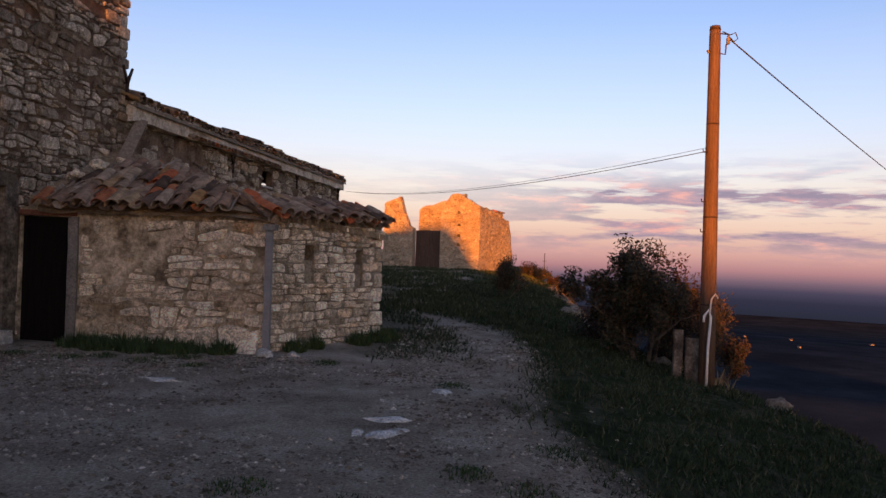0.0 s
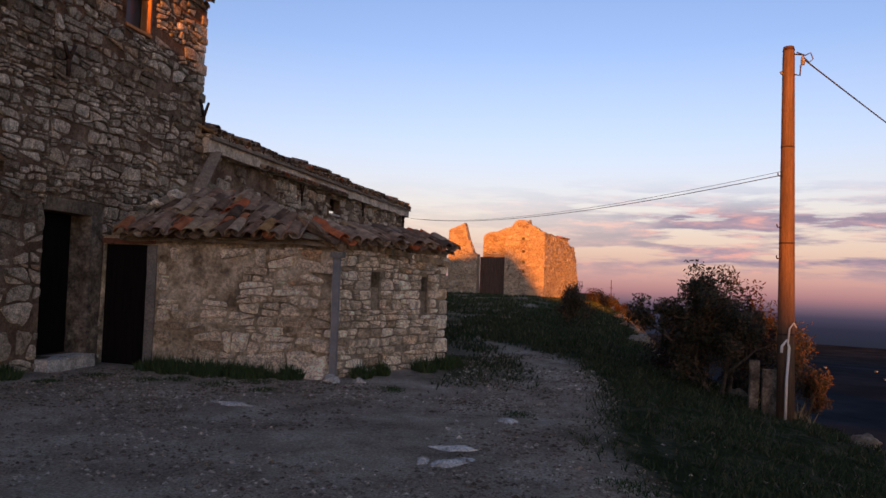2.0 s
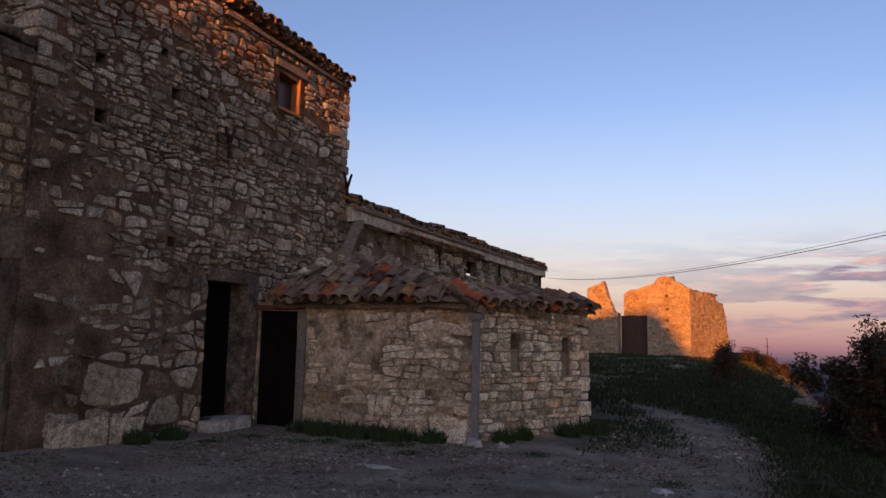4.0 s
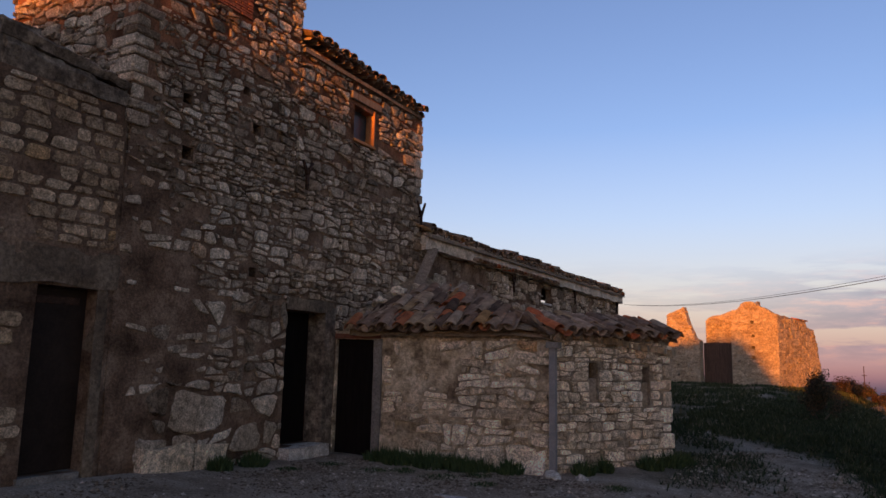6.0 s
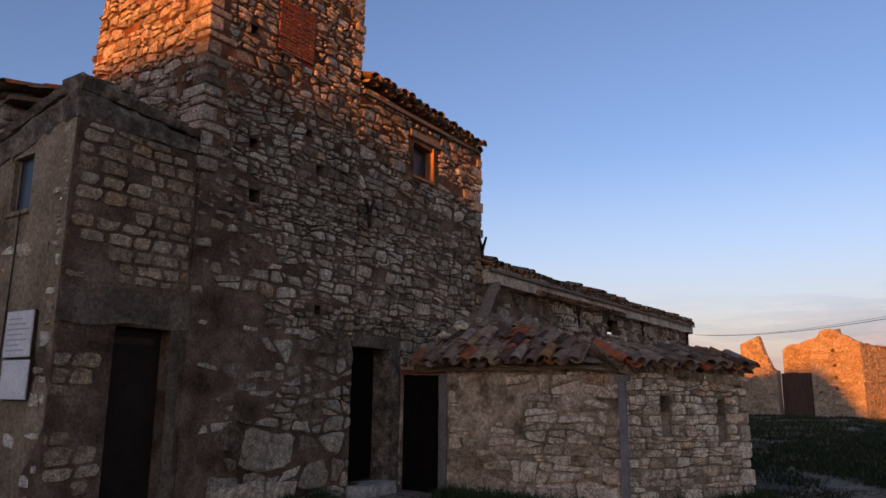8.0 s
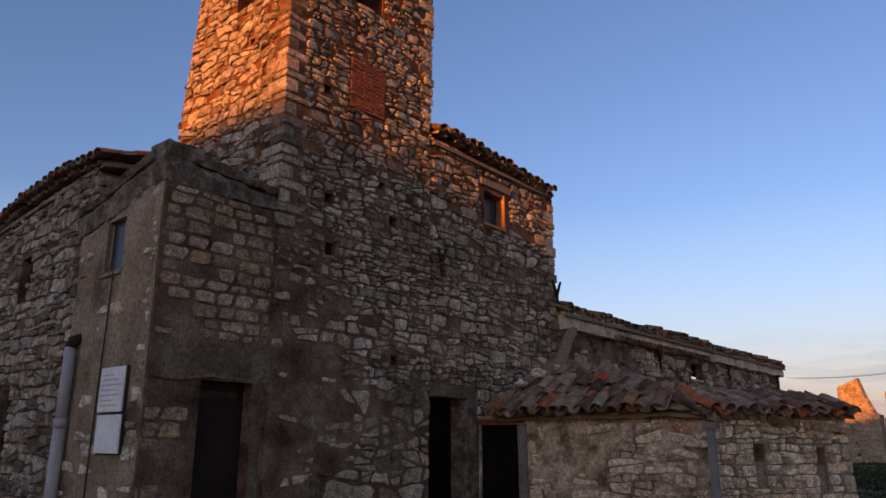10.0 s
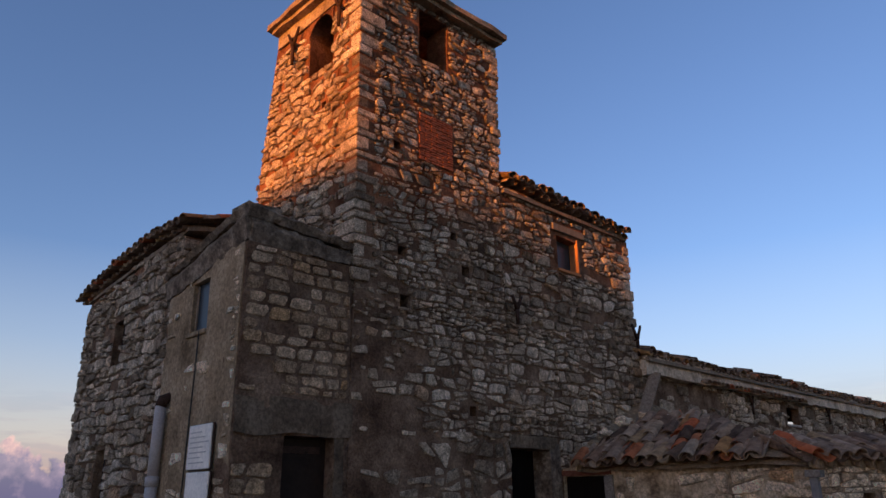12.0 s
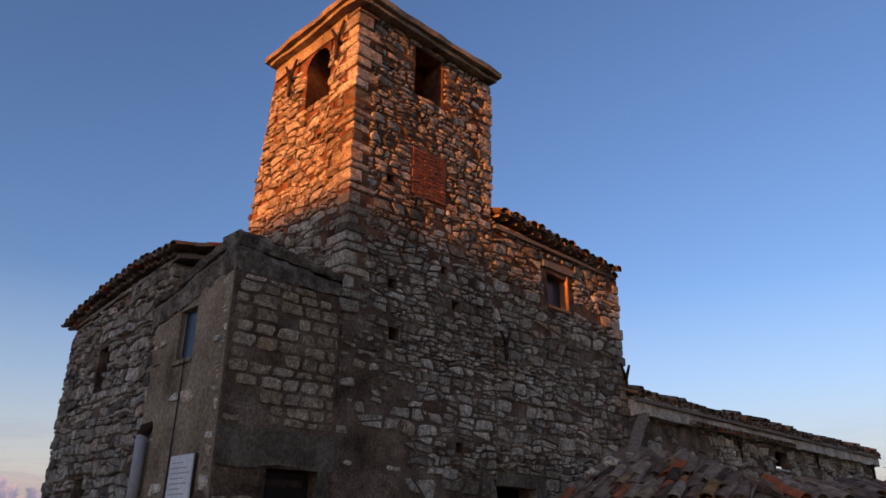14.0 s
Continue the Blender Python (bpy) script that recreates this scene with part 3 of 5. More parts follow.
# ---- bell tower ----
tower = thing("bell_tower", "square rubble-stone bell tower with flat cornice at sunset", "bell tower", (-9.4, 7.4, 0))
tf = Face((-8, 5.77, 0), (0, 1))
tl = Face((-10.95, 5.77, 0), (1, 0))


def near(a, c, wide):
    return (a - wide / 2, a + wide / 2, c - wide / 2, c + wide / 2)


tower_holes = [(1.27, 1.96, 8.86, 9.86)] + [near(q, v, w) for q, v, w in TOWER_PUTLOGS]
BRICKS = (1.25, 2.03, 6.9, 7.8)


def plaster_keep(u, v, r):
    """Fewer stones show through the render low down beside the porch."""
    k = noise.noise(Vector((u * 1.1, v * 0.9, 2.0)))
    cover = smooth(1.5, 0.3, u) * smooth(5.2, 3.6, v) + 0.45 * smooth(2.6, 1.2, u) * smooth(4.2, 2.0, v)
    return r.random() > min(0.72, cover * 1.0 + k * 0.7 * cover)


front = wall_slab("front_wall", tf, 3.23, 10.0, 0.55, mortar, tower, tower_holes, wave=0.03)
lay_stones(tf, rubble_cells(3.23, 9.95, 0.185, 11, flat=1.5, keep=plaster_keep, holes=[*tower_holes, BRICKS, (-1, 0.3, 4.6, 12), (-1, 4, -1, 2.5)], spread=0.75), stone, stone_rest, front, 0.021, 0.03, 170, (1.6, 4.2), seed=3)
lay_stones(tf, rubble_cells(3.23, 2.62, 0.36, 15, flat=1.1, keep=lambda u, v, r: u > 0.35 and r.random() < 0.72 + 0.25 * smooth(0.8, 2.2, u), holes=[*tower_holes]), stone, stone_rest, front, 0.026, 0.03, 70, (1.6, 1.2), seed=5)
left_holes = [(1.48, 2.18, 8.6, 9.68)] + [near(q, v, w) for q, v, w in LEFT_PUTLOGS]
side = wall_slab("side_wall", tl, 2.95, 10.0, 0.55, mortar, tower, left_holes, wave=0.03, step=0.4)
lay_stones(tl, rubble_cells(2.95, 9.5, 0.2, 12, flat=1.5, holes=[*left_holes, (2.7, 4, 4.6, 12), (-1, 9, -1, 4.4)], limits=[(-1, 0.125, 0.85)]), stone, stone_rest, side, 0.012, 0.05, 100, (2.2, 8), seed=4)
quoins(tf, 0, -1, 4.6, 9.95, stone, front, 5)
quoins(tf, 3.23, 1, 7.3, 9.95, stone, front, 6, (0.3, 0.2, 0.22))
rough_box("plaster_band", -10.55, -8.3, 5.735, 5.765, 9.7, 9.97, plaster, tower, "flaking plaster band under the cornice", 0.2, 0.012)
box("rear_wall", -10.56, -10.4, 6.32, 8.45, 0, 10.0, mortar, tower)
box("far_wall", -10.56, -8.55, 8.45, 9.0, 0, 10.0, mortar, tower)
for k, (x0, x1, y0, y1) in enumerate(((-10.64, -7.74, 5.52, 9.1), (-10.58, -7.82, 5.6, 9.04))):
    rough_box("cornice", x0, x1, y0, y1, (10.06, 9.97)[k], (10.17, 10.058)[k], plaster, tower, "weathered projecting cornice slab", 0.14, 0.035, k)
rough_box("roof", -10.45, -7.95, 5.75, 8.95, 10.17, 10.32, concrete, tower, "low capping of the tower roof", 0.3, 0.05, 5)
panel = add("brick_panel", mesh_of("brick_panel", *box_geo(-8.1, -8.0, 7.02, 7.8, 6.9, 7.8), mortar), front, "blocked opening filled with thin red bricks")
v = 6.915
for row in range(21):
    u = 7.025 - (0.13 if row % 2 else 0.0)
    while u < 7.79:
        a, c = max(u, 7.025), min(u + 0.25, 7.795)
        if c - a > 0.04:
            o = rng.uniform(-0.008, 0.012)
            add("brick", mesh_of("brick", *box_geo(-8.05, -7.975 + o, a + 0.005, c - 0.005, v, v + 0.031, 0.005), brick_mat), panel)
        u += 0.26
    v += 0.042
for v in side.data.vertices:      # the tower leans in towards its top
    v.co.x = max(v.co.x, -10.95 + max(0.0, 0.125 * v.co.z - 0.88))
for u, v in ((1.06, 9.4), (2.48, 9.45)):
    anchor(tl, u, v, tower, 0.46)
# arch over the side opening
bm = bmesh.new()
for sgn in (-1, 1):
    ring = [(1.83 + sgn * 0.36, 9.69), (1.83, 9.69)] + [(1.83 + sgn * 0.36 * math.sin(a), 9.31 + 0.36 * math.cos(a)) for a in (0.1, 0.4, 0.7, 1.0, 1.3, 1.57)]
    for d0, d1 in ((0.02, -0.5),):
        fr = [bm.verts.new(tl.at(u, v, d0)) for u, v in ring]
        bk = [bm.verts.new(tl.at(u, v, d1)) for u, v in ring]
        bm.faces.new(fr)
        bm.faces.new(bk[::-1])
        for i in range(len(ring)):
            j = (i + 1) % len(ring)
            bm.faces.new((fr[i], bk[i], bk[j], fr[j]))
bmesh.ops.recalc_face_normals(bm, faces=bm.faces[:])
me = bpy.data.meshes.new("arch")
bm.to_mesh(me)
bm.free()
me.materials.append(mortar)
add("arch", me, side, "round-arched head of the belfry opening")

# ---- stone house ----
house = thing("stone_house", "tall rubble-stone house with tiled eave and one window", "house", (-10.5, 11, 0))
hf = Face((-8, 9.0, 0), (0, 1))
DOOR_B = (0.0, 1.0, 0.2, 2.42)
WINDOW = (1.6, 2.28, 5.79, 6.53)
house_holes = [DOOR_B, WINDOW]
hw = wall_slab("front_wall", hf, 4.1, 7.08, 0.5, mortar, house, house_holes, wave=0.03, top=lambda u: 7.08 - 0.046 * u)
lay_stones(hf, rubble_cells(4.1, 7.04, 0.2, 21, flat=1.3, spread=0.75, limits=[(0.046, 1, 7.04)], holes=[(0.0, 1.27, -1, 2.62), (1.5, 2.4, 5.7, 6.75), (3.85, 5, -1, 9), *house_holes]), stone, stone_rest, hw, 0.018, 0.036, 240, (1.5, 3.2), seed=8)
quoins(hf, 4.1, 1, 0.3, 6.8, stone, hw, 9, (0.36, 0.24, 0.24))
box("side_wall", -13.5, -8.5, 12.6, 13.08, 0, 6.85, mortar, house, ch=0)
box("rear_wall", -13.5, -13.0, 6.3, 12.6, 0, 6.85, mortar, house, ch=0)
door = rough_box("door", -8.44, -8.37, 9.01, 9.99, 0.21, 2.41, shade_boards, house, "wooden door set deep, blackened for the shade of its opening", 0.5, 0.004)
rough_box("jamb", -8.36, -7.985, 9.985, 10.27, 0.02, 2.52, concrete, house, "cement-rendered door jamb", 0.3, 0.012, 2)
rough_box("lintel", -8.3, -7.975, 8.95, 10.2, 2.425, 2.62, render_brown, house, "rough rendered door lintel", 0.25, 0.03, 3)
rough_box("doorstep", -8.35, -7.8, 8.98, 10.0, -0.1, 0.2, white_stone, house, "worn pale stone doorstep", 0.2, 0.03, 4)
win = rough_box("window", -8.24, -8.2, 10.61, 11.27, 5.8, 6.52, glass, house, "small window in a deep reveal", 1, 0)
box("frame", -8.2, -8.16, 10.62, 10.66, 5.8, 6.52, wood, win)
box("sill", -8.25, -7.97, 10.58, 11.3, 5.73, 5.79, sun_orange_wood, win)
# added panel whose orange colour stands for low sun on the right reveal
box("sunlit_reveal", -8.19, -7.985, 11.235, 11.278, 5.8, 6.52, sun_orange_wood, win, "window reveal coloured orange for the low sun on it")
box("window_lintel", -8.2, -7.95, 10.45, 11.45, 6.535, 6.68, wood, house, "weathered timber window lintel")
hroof = rough_box("roof", -13.6, -7.92, 9.02, 13.0, 6.88, 6.95, wood, house, "roof boards under clay tiles", 0.5, 0.01)
tile_field(hroof, (-7.76, 9.05, 7.14), (0, 1), (-1, 0), 14, 16, 3, pitch=0.245, seed=31, jitter=0.035, twist=9, fall=-0.048)
tile_field(hroof, (-7.86, 9.05, 7.04), (0, 1), (-1, 0), 5, 16, 1, fall=-0.048, pitch=0.245, seed=32, jitter=0.012, channel=False)
anchor(hf, 0.21, 4.72, house)
anchor(hf, 4.0, 4.7, house, 0.42)

# ---- porch block ----
porch = thing("porch_block", "squat block-built stair porch with concrete parapet", "outbuilding", (-9.1, 4.9, 0))
pf = Face((-8, 4.12, 0), (0, 1))
pl = Face((-10.2, 4.11, 0), (1, 0))
DOOR_A = (0.69, 1.43, 0.28, 2.42)
pw = wall_slab("front_wall", pf, 1.645, 4.8, 0.4, mortar, porch, [DOOR_A], wave=0.02)


def block_keep(u, v, r):
    worn = noise.noise(Vector((u * 1.3 + 3, v * 1.6, 8)))
    return (v > 2.9 and (u > 0.05) and worn > -0.3 and r.random() < 0.95) or (v < 2.3 and u < 0.6 and worn > -0.05)


lay_stones(pf, rubble_cells(1.62, 4.78, 0.36, 41, flat=2.2, keep=block_keep, holes=[(-1, 3, 2.36, 2.92), DOOR_A], spread=0.29, split=0.0, wave=0.3, skip=0.03), block_stone, block_rest, pw, 0.014, 0.016, 110, (0.8, 3.5), name="block", seed=12)
rough_box("lintel", -8.3, -7.985, 4.13, 5.8, 2.425, 2.87, render_brown, pw, "broad rendered lintel stained brown", 0.1, 0.04, 6)
rough_box("jamb", -8.39, -7.985, 5.555, 5.7, 0.15, 2.42, render_brown, pw, "rendered door jamb", 0.3, 0.012, 7)
d3 = rough_box("door", -8.26, -8.19, 4.79, 5.57, 0.29, 2.41, door_metal, porch, "dark painted metal door with vent slot", 0.6, 0.003)
box("vent_slot", -8.193, -8.181, 4.91, 5.46, 2.22, 2.31, iron, d3)
rough_box("threshold", -8.4, -7.96, 4.78, 5.5, 0.1, 0.28, light_concrete, porch, "pale worn door threshold", 0.25, 0.015)
PWIN = (0.74, 1.25, 3.79, 4.53)
ps = wall_slab("side_wall", pl, 2.15, 4.8, 0.4, plaster, porch, [PWIN], wave=0.02)
lay_stones(pl, rubble_cells(2.14, 4.75, 0.3, 43, flat=1.9, keep=lambda u, v, r: r.random() < (0.75 if u > 1.95 else 0.3 if v < 1.9 else 0.09), holes=[PWIN]), pale_stone, pale_stone_rest, ps, 0.04, 0.018, 90, (1.5, 2), name="block", seed=13)
pwin = box("window", -9.46, -8.98, 4.2, 4.23, 3.8, 4.53, glass, porch, "small dusty window pane")
box("frame", -9.44, -9.41, 4.17, 4.2, 3.82, 4.51, wood, pwin)
box("frame", -9.03, -9.0, 4.17, 4.2, 3.82, 4.51, wood, pwin)
box("sill", -9.5, -8.94, 4.08, 4.3, 3.76, 3.82, plaster, pwin)
box("rear_wall", -10.2, -8.6, 5.4, 5.76, 0, 4.8, mortar, porch, ch=0)


def cap(name, a, c, top_a, top_c, bot_a, bot_c, half, mat, parent, label, seed):
    """A parapet whose top and foot slope from a to c in plan."""
    verts, faces = [], []
    a, c = Vector(a), Vector(c)
    way = (c - a).normalized()
    nrm = Vector((way.y, -way.x))
    k = 26
    for i in range(k):
        s = i / (k - 1)
        q = a + (c - a) * s
        zt, zb = top_a + (top_c - top_a) * s, bot_a + (bot_c - bot_a) * s
        for o, z in ((half, zb), (half + 0.05, zb + (zt - zb) * 0.7), (half, zt), (-half, zt), (-half, zb)):
            w = noise.noise_vector(Vector((q.x * 2, q.y * 2 + o, z * 2 + seed))) * 0.028 + noise.noise_vector(Vector((q.x * 7, q.y * 7 + o, z * 7 + seed))) * 0.03
            verts.append((q.x + nrm.x * o + w.x, q.y + nrm.y * o + w.y, z + w.z))
    for i in range(k - 1):
        for j in range(5):
            t = (j + 1) % 5
            faces.append((i * 5 + j, i * 5 + t, (i + 1) * 5 + t, (i + 1) * 5 + j))
    faces += [(0, 1, 2, 3, 4), tuple(range((k - 1) * 5, k * 5))[::-1]]
    bm = bmesh.new()
    bv = [bm.verts.new(p) for p in verts]
    for f in faces:
        bm.faces.new([bv[i] for i in f])
    bmesh.ops.recalc_face_normals(bm, faces=bm.faces[:])
    me = bpy.data.meshes.new(name)
    bm.to_mesh(me)
    bm.free()
    me.materials.append(mat)
    return add(name, me, parent, label)


cap("parapet", (-8.19, 4.12), (-8.2, 5.72), 5.12, 5.0, 4.8, 4.8, 0.2, concrete, porch, "weathered concrete parapet, stained dark", 1)
cap("coping", (-8.19, 4.06), (-8.2, 5.72), 5.33, 5.12, 5.13, 5.01, 0.225, concrete, porch, "broken coping along the parapet", 4)
cap("parapet", (-10.3, 4.3), (-8.0, 4.3), 4.78, 5.2, 4.44, 4.8, 0.2, concrete, porch, "weathered concrete parapet, stained dark", 2)
cap("coping", (-10.32, 4.3), (-7.98, 4.3), 4.87, 5.33, 4.785, 5.19, 0.225, concrete, porch, "broken coping along the parapet", 5)
box("roof", -10.2, -8.4, 4.5, 5.76, 4.7, 4.8, concrete, porch)
drain = thing("drainpipe", "pale grey drainpipe beside the plastered corner", "drainpipe", (-9.92, 4.06, 0.2))
tube("pipe", [(-9.91, 4.02, 0.2), (-9.91, 4.02, 1.9)], [0.078, 0.078], pipe_grey, drain, sides=12)
tube("pipe", [(-9.91, 4.02, 1.9), (-9.9, 4.02, 2.9)], [0.072, 0.072], pipe_grey, drain, sides=12)
tube("collar", [(-9.91, 4.02, 1.86), (-9.91, 4.02, 1.98)], [0.088, 0.088], pipe_grey, drain, sides=12)
tube("outlet", [(-9.9, 4.02, 2.88), (-9.9, 4.04, 2.97), (-9.9, 4.2, 3.05)], [0.08, 0.08, 0.07], iron, drain, sides=10)
cable = thing("wall_cable", "thin dark cable running down plaster", "cable", (-9.22, 4.1, 2.6))
tube("lead", [(-9.08, 4.08, 3.8), (-9.1, 4.085, 3.2), (-9.12, 4.085, 2.4), (-9.14, 4.085, 1.2), (-9.14, 4.085, 0.3)], 0.011, wire_mat, cable, sides=5)
for k, (x0, x1, z0, z1) in enumerate(((-8.99, -8.4, 2.03, 2.56), (-8.97, -8.38, 1.56, 2.0))):
    board = thing("notice_board", "white metal notice board with faded print" if k == 0 else "blank white metal panel fixed under the notice", "notice board", ((x0 + x1) / 2, 4.07, z0), group="notice boards")
    box("panel", x0, x1, 4.045, 4.075, z0, z1, board_white, board)
    box("edge", x0 - 0.01, x1 + 0.01, 4.076, 4.1, z0 - 0.01, z1 + 0.01, iron, board, "dark mounting frame")
    if k == 0:
        for row in range(7):
            w = 0.5 * (0.6 + 0.4 * ((row * 7) % 5) / 4)
            box("print_line", x0 + 0.06, x0 + 0.06 + w, 4.04, 4.0445, z1 - 0.1 - row * 0.06, z1 - 0.085 - row * 0.06, print_grey, board, ch=0)

# ---- west house behind the porch ----
west = thing("west_house", "low rubble-stone house with sagging tiled eave", "house", (-13, 7, 0))
wf = Face((-15.5, 4.62, 0), (1, 0))
west_holes = [(1.6, 2.1, 4.02, 4.95), (1.5, 2.02, 1.3, 2.6)]
WEST_TOP = ((-15.9, 5.58), (-14.0, 5.9), (-12.2, 6.06), (-10.9, 5.96))


def west_eave(x):
    """The bowed line of the west eave."""
    return float(np.interp(x, [q[0] for q in WEST_TOP], [q[1] for q in WEST_TOP]))


ww = wall_slab("front_wall", wf, 4.4, 5.9, 0.5, mortar, west, west_holes, wave=0.03, top=lambda u: west_eave(u - 15.5) - 0.14)
lay_stones(wf, rubble_cells(4.4, 5.86, 0.24, 51, flat=1.45, holes=west_holes, limits=[(-0.165, 1, 5.44)], spread=0.75), stone, stone_rest, ww, 0.014, 0.06, 260, (2.6, 3.5), seed=14)
quoins(wf, 0, -1, 0, 5.4, stone, ww, 15)
quoins(wf, 4.4, 1, 3.5, 5.8, stone, ww, 16)
box("side_wall", -11.5, -11.1, 5.12, 9, 0, 5.8, mortar, west, ch=0)
box("side_wall", -15.6, -15.15, 5.1, 11, 0, 5.4, mortar, west, ch=0)
# black panels stand for the shade within the slit windows
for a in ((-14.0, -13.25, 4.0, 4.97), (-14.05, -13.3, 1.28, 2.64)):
    box("shutter", a[0], a[1], 4.78, 4.83, a[2], a[3], shade_boards, west, "black panel put in for the shade of a slit window")
wroof = add("roof", mesh_of("roof", [(-15.6, 4.58, 5.61), (-10.95, 4.58, 5.95), (-10.95, 9, 6.9), (-15.95, 9, 6.6), (-15.6, 4.58, 5.54), (-10.95, 4.58, 5.88), (-10.95, 9, 6.84), (-15.95, 9, 6.54)],
            [(0, 1, 2, 3), (7, 6, 5, 4), (0, 4, 5, 1), (1, 5, 6, 2), (2, 6, 7, 3), (3, 7, 4, 0)], wood), west, "dark roof boards under tiles")
for c in range(20):
    for row in range(3):
        for up in (True, False):
            x = -15.75 + (c + (0.5 if up else 0)) * 0.25
            q = Vector((x, 4.42 + row * 0.31, west_eave(x) + row * 0.075 + (0.05 if up else 0)))
            q += Vector((rng.uniform(-1, 1), rng.uniform(-1, 1), rng.uniform(-1, 1))) * 0.014
            add("roof_tile" if up else "channel_tile", TILE_UP if up else TILE_DOWN, wroof, m=Matrix.Translation(q) @ pose(0, 0, 0, 13 + rng.uniform(0, 5), -3 + rng.uniform(-4, 4), rng.uniform(-4, 4)))

for c in range(20):
    x = -15.65 + c * 0.24
    q = Vector((x + rng.uniform(-0.02, 0.02), 4.53 + rng.uniform(-0.03, 0.03), west_eave(x) - 0.09))
    add("eave_tile", TILE_DOWN, wroof, m=Matrix.Translation(q) @ pose(0, 0, 0, 10 + rng.uniform(0, 5), -3 + rng.uniform(-5, 5), rng.uniform(-5, 5)))

# ---- long shed ----
shed = thing("long_shed", "long low rubble-stone barn with plastered tiled eave", "barn", (-10, 21, 0))
sf = Face((-8.02, 13.1, 0), (0, 1))
shed_holes = [(7.35, 8.15, 3.42, 3.86)]
sw = wall_slab("front_wall", sf, 15.95, 4.22, 0.2, mortar, shed, shed_holes, wave=0.04)
lay_stones(sf, rubble_cells(15.9, 4.05, 0.27, 61, keep=lambda u, v, r: v > 2.2 and not (u < 3.5 and v > 3.2 and r.random() < 0.8) and r.random() < 0.85, holes=shed_holes), stone, stone_rest, sw, 0.012, 0.045, 130, (4, 3.4), seed=16)
sb = Face((-8.02, 29.05, 0), (-1, 0))
wall_slab("end_wall", sb, 3.9, 4.6, 0.4, mortar, shed, [(2.5, 3.7, 3.6, 3.82)], top=lambda u: 4.2 + 0.27 * u)
box("rear_wall", -12.3, -11.9, 13.1, 29.0, 0, 5.2, mortar, shed, ch=0)
rough_box("eave_band", -8.0, -7.83, 13.12, 29.0, 4.02, 4.36, eave_plaster, shed, "pale plaster band under the eave", 0.16, 0.06, 8)
rough_box("sill", -8.4, -7.99, 20.45, 21.25, 3.36, 3.418, white_stone, shed, "pale stone sill", 0.2, 0.01)
rough_box("bedding", -7.9, -7.79, 13.12, 29.0, 4.33, 4.4, eave_plaster, shed, "crumbling pale mortar bedding under the tiles", 0.14, 0.05, 3)
sroof = add("roof", mesh_of("roof", [(-7.75, 13.12, 4.33), (-7.75, 29.05, 4.33), (-12.4, 29.05, 5.6), (-12.4, 13.12, 5.6), (-7.75, 13.12, 4.26), (-7.75, 29.05, 4.26), (-12.4, 29.05, 5.53), (-12.4, 13.12, 5.53)],
            [(0, 1, 2, 3), (7, 6, 5, 4), (0, 4, 5, 1), (1, 5, 6, 2), (2, 6, 7, 3), (3, 7, 4, 0)], wood), shed, "roof boards under clay tiles")
tile_field(sroof, (-7.74, 13.15, 4.34), (0, 1), (-1, 0), 13, 62, 2, pitch=0.256, seed=33, jitter=0.045, twist=12, scale=1.1)
tile_field(sroof, (-7.82, 13.25, 4.44), (0, 1), (-1, 0), 13, 62, 1, pitch=0.256, seed=38, jitter=0.06, twist=16, channel=False, ok=lambda p: noise.noise(Vector((p.y * 1.7, 2, 0))) > 0.05)
drip = new("drip_course")
drip.parent = shed
drip.matrix_parent_inverse = shed.matrix_basis.inverted()
tile_field(drip, (-7.7, 15.4, 3.95), (0, 1), (-1, 0), 8, 26, 1, pitch=0.22, seed=34, jitter=0.02, channel=False)
anchor(sf, 5.0, 3.75, shed, 0.3)
anchor(sf, 10.2, 3.8, shed, 0.3)
anchor(sf, 15.4, 3.8, shed, 0.4)

# ---- annex ----
annex = thing("stone_annex", "low plastered stone annex with angled side and tile roof", "outbuilding", (-5.5, 12, 0))
af = Face((-8, 10.3, 0), (1, 0))
aside = Face((-3.91, 10.3, 0), (0.481, 0.877))
aw = wall_slab("front_wall", af, 4.09, 2.12, 0.4, annex_plaster, annex, [(0.04, 0.87, -1, 1.97)], wave=0.03, step=0.3)


def annex_keep(u, v, r):
    k = noise.noise(Vector((u * 0.9, v * 1.2, 5)))
    bare = 0.3 + 0.75 * smooth(1.6, 0.5, v) + 0.6 * smooth(2.0, 3.4, u) + k * 0.8
    return r.random() < bare


lay_stones(af, rubble_cells(4.09, 2.0, 0.36, 71, flat=1.6, keep=annex_keep, holes=[(-1, 1.06, -1, 2.1)], spread=0.75, split=0.5, wave=0.4, slant=0.18), pale_stone, pale_stone_rest, aw, 0.016, 0.06, 220, (2.5, 1), seed=17)
ANICHE = [(0.75, 0.95, 1.08, 1.66), (1.93, 2.1, 0.98, 1.6)]
asw = wall_slab("side_wall", aside, 2.6, 2.05, 0.4, pale_mortar, annex, ANICHE, wave=0.03, step=0.3)
lay_stones(aside, rubble_cells(2.6, 2.0, 0.18, 72, flat=1.7, wave=0.4, slant=0.22, holes=[(0.74, 0.96, 1.06, 1.68), (1.92, 2.11, 0.97, 1.62), (2.42, 3, -1, 3)], spread=0.8, skip=0.03), pale_stone, pale_stone_rest, asw, 0.008, 0.045, 260, (1.2, 1), seed=18)
quoins(aside, 2.6, 1, 0, 2.0, pale_stone, asw, 19, (0.3, 0.16, 0.34))
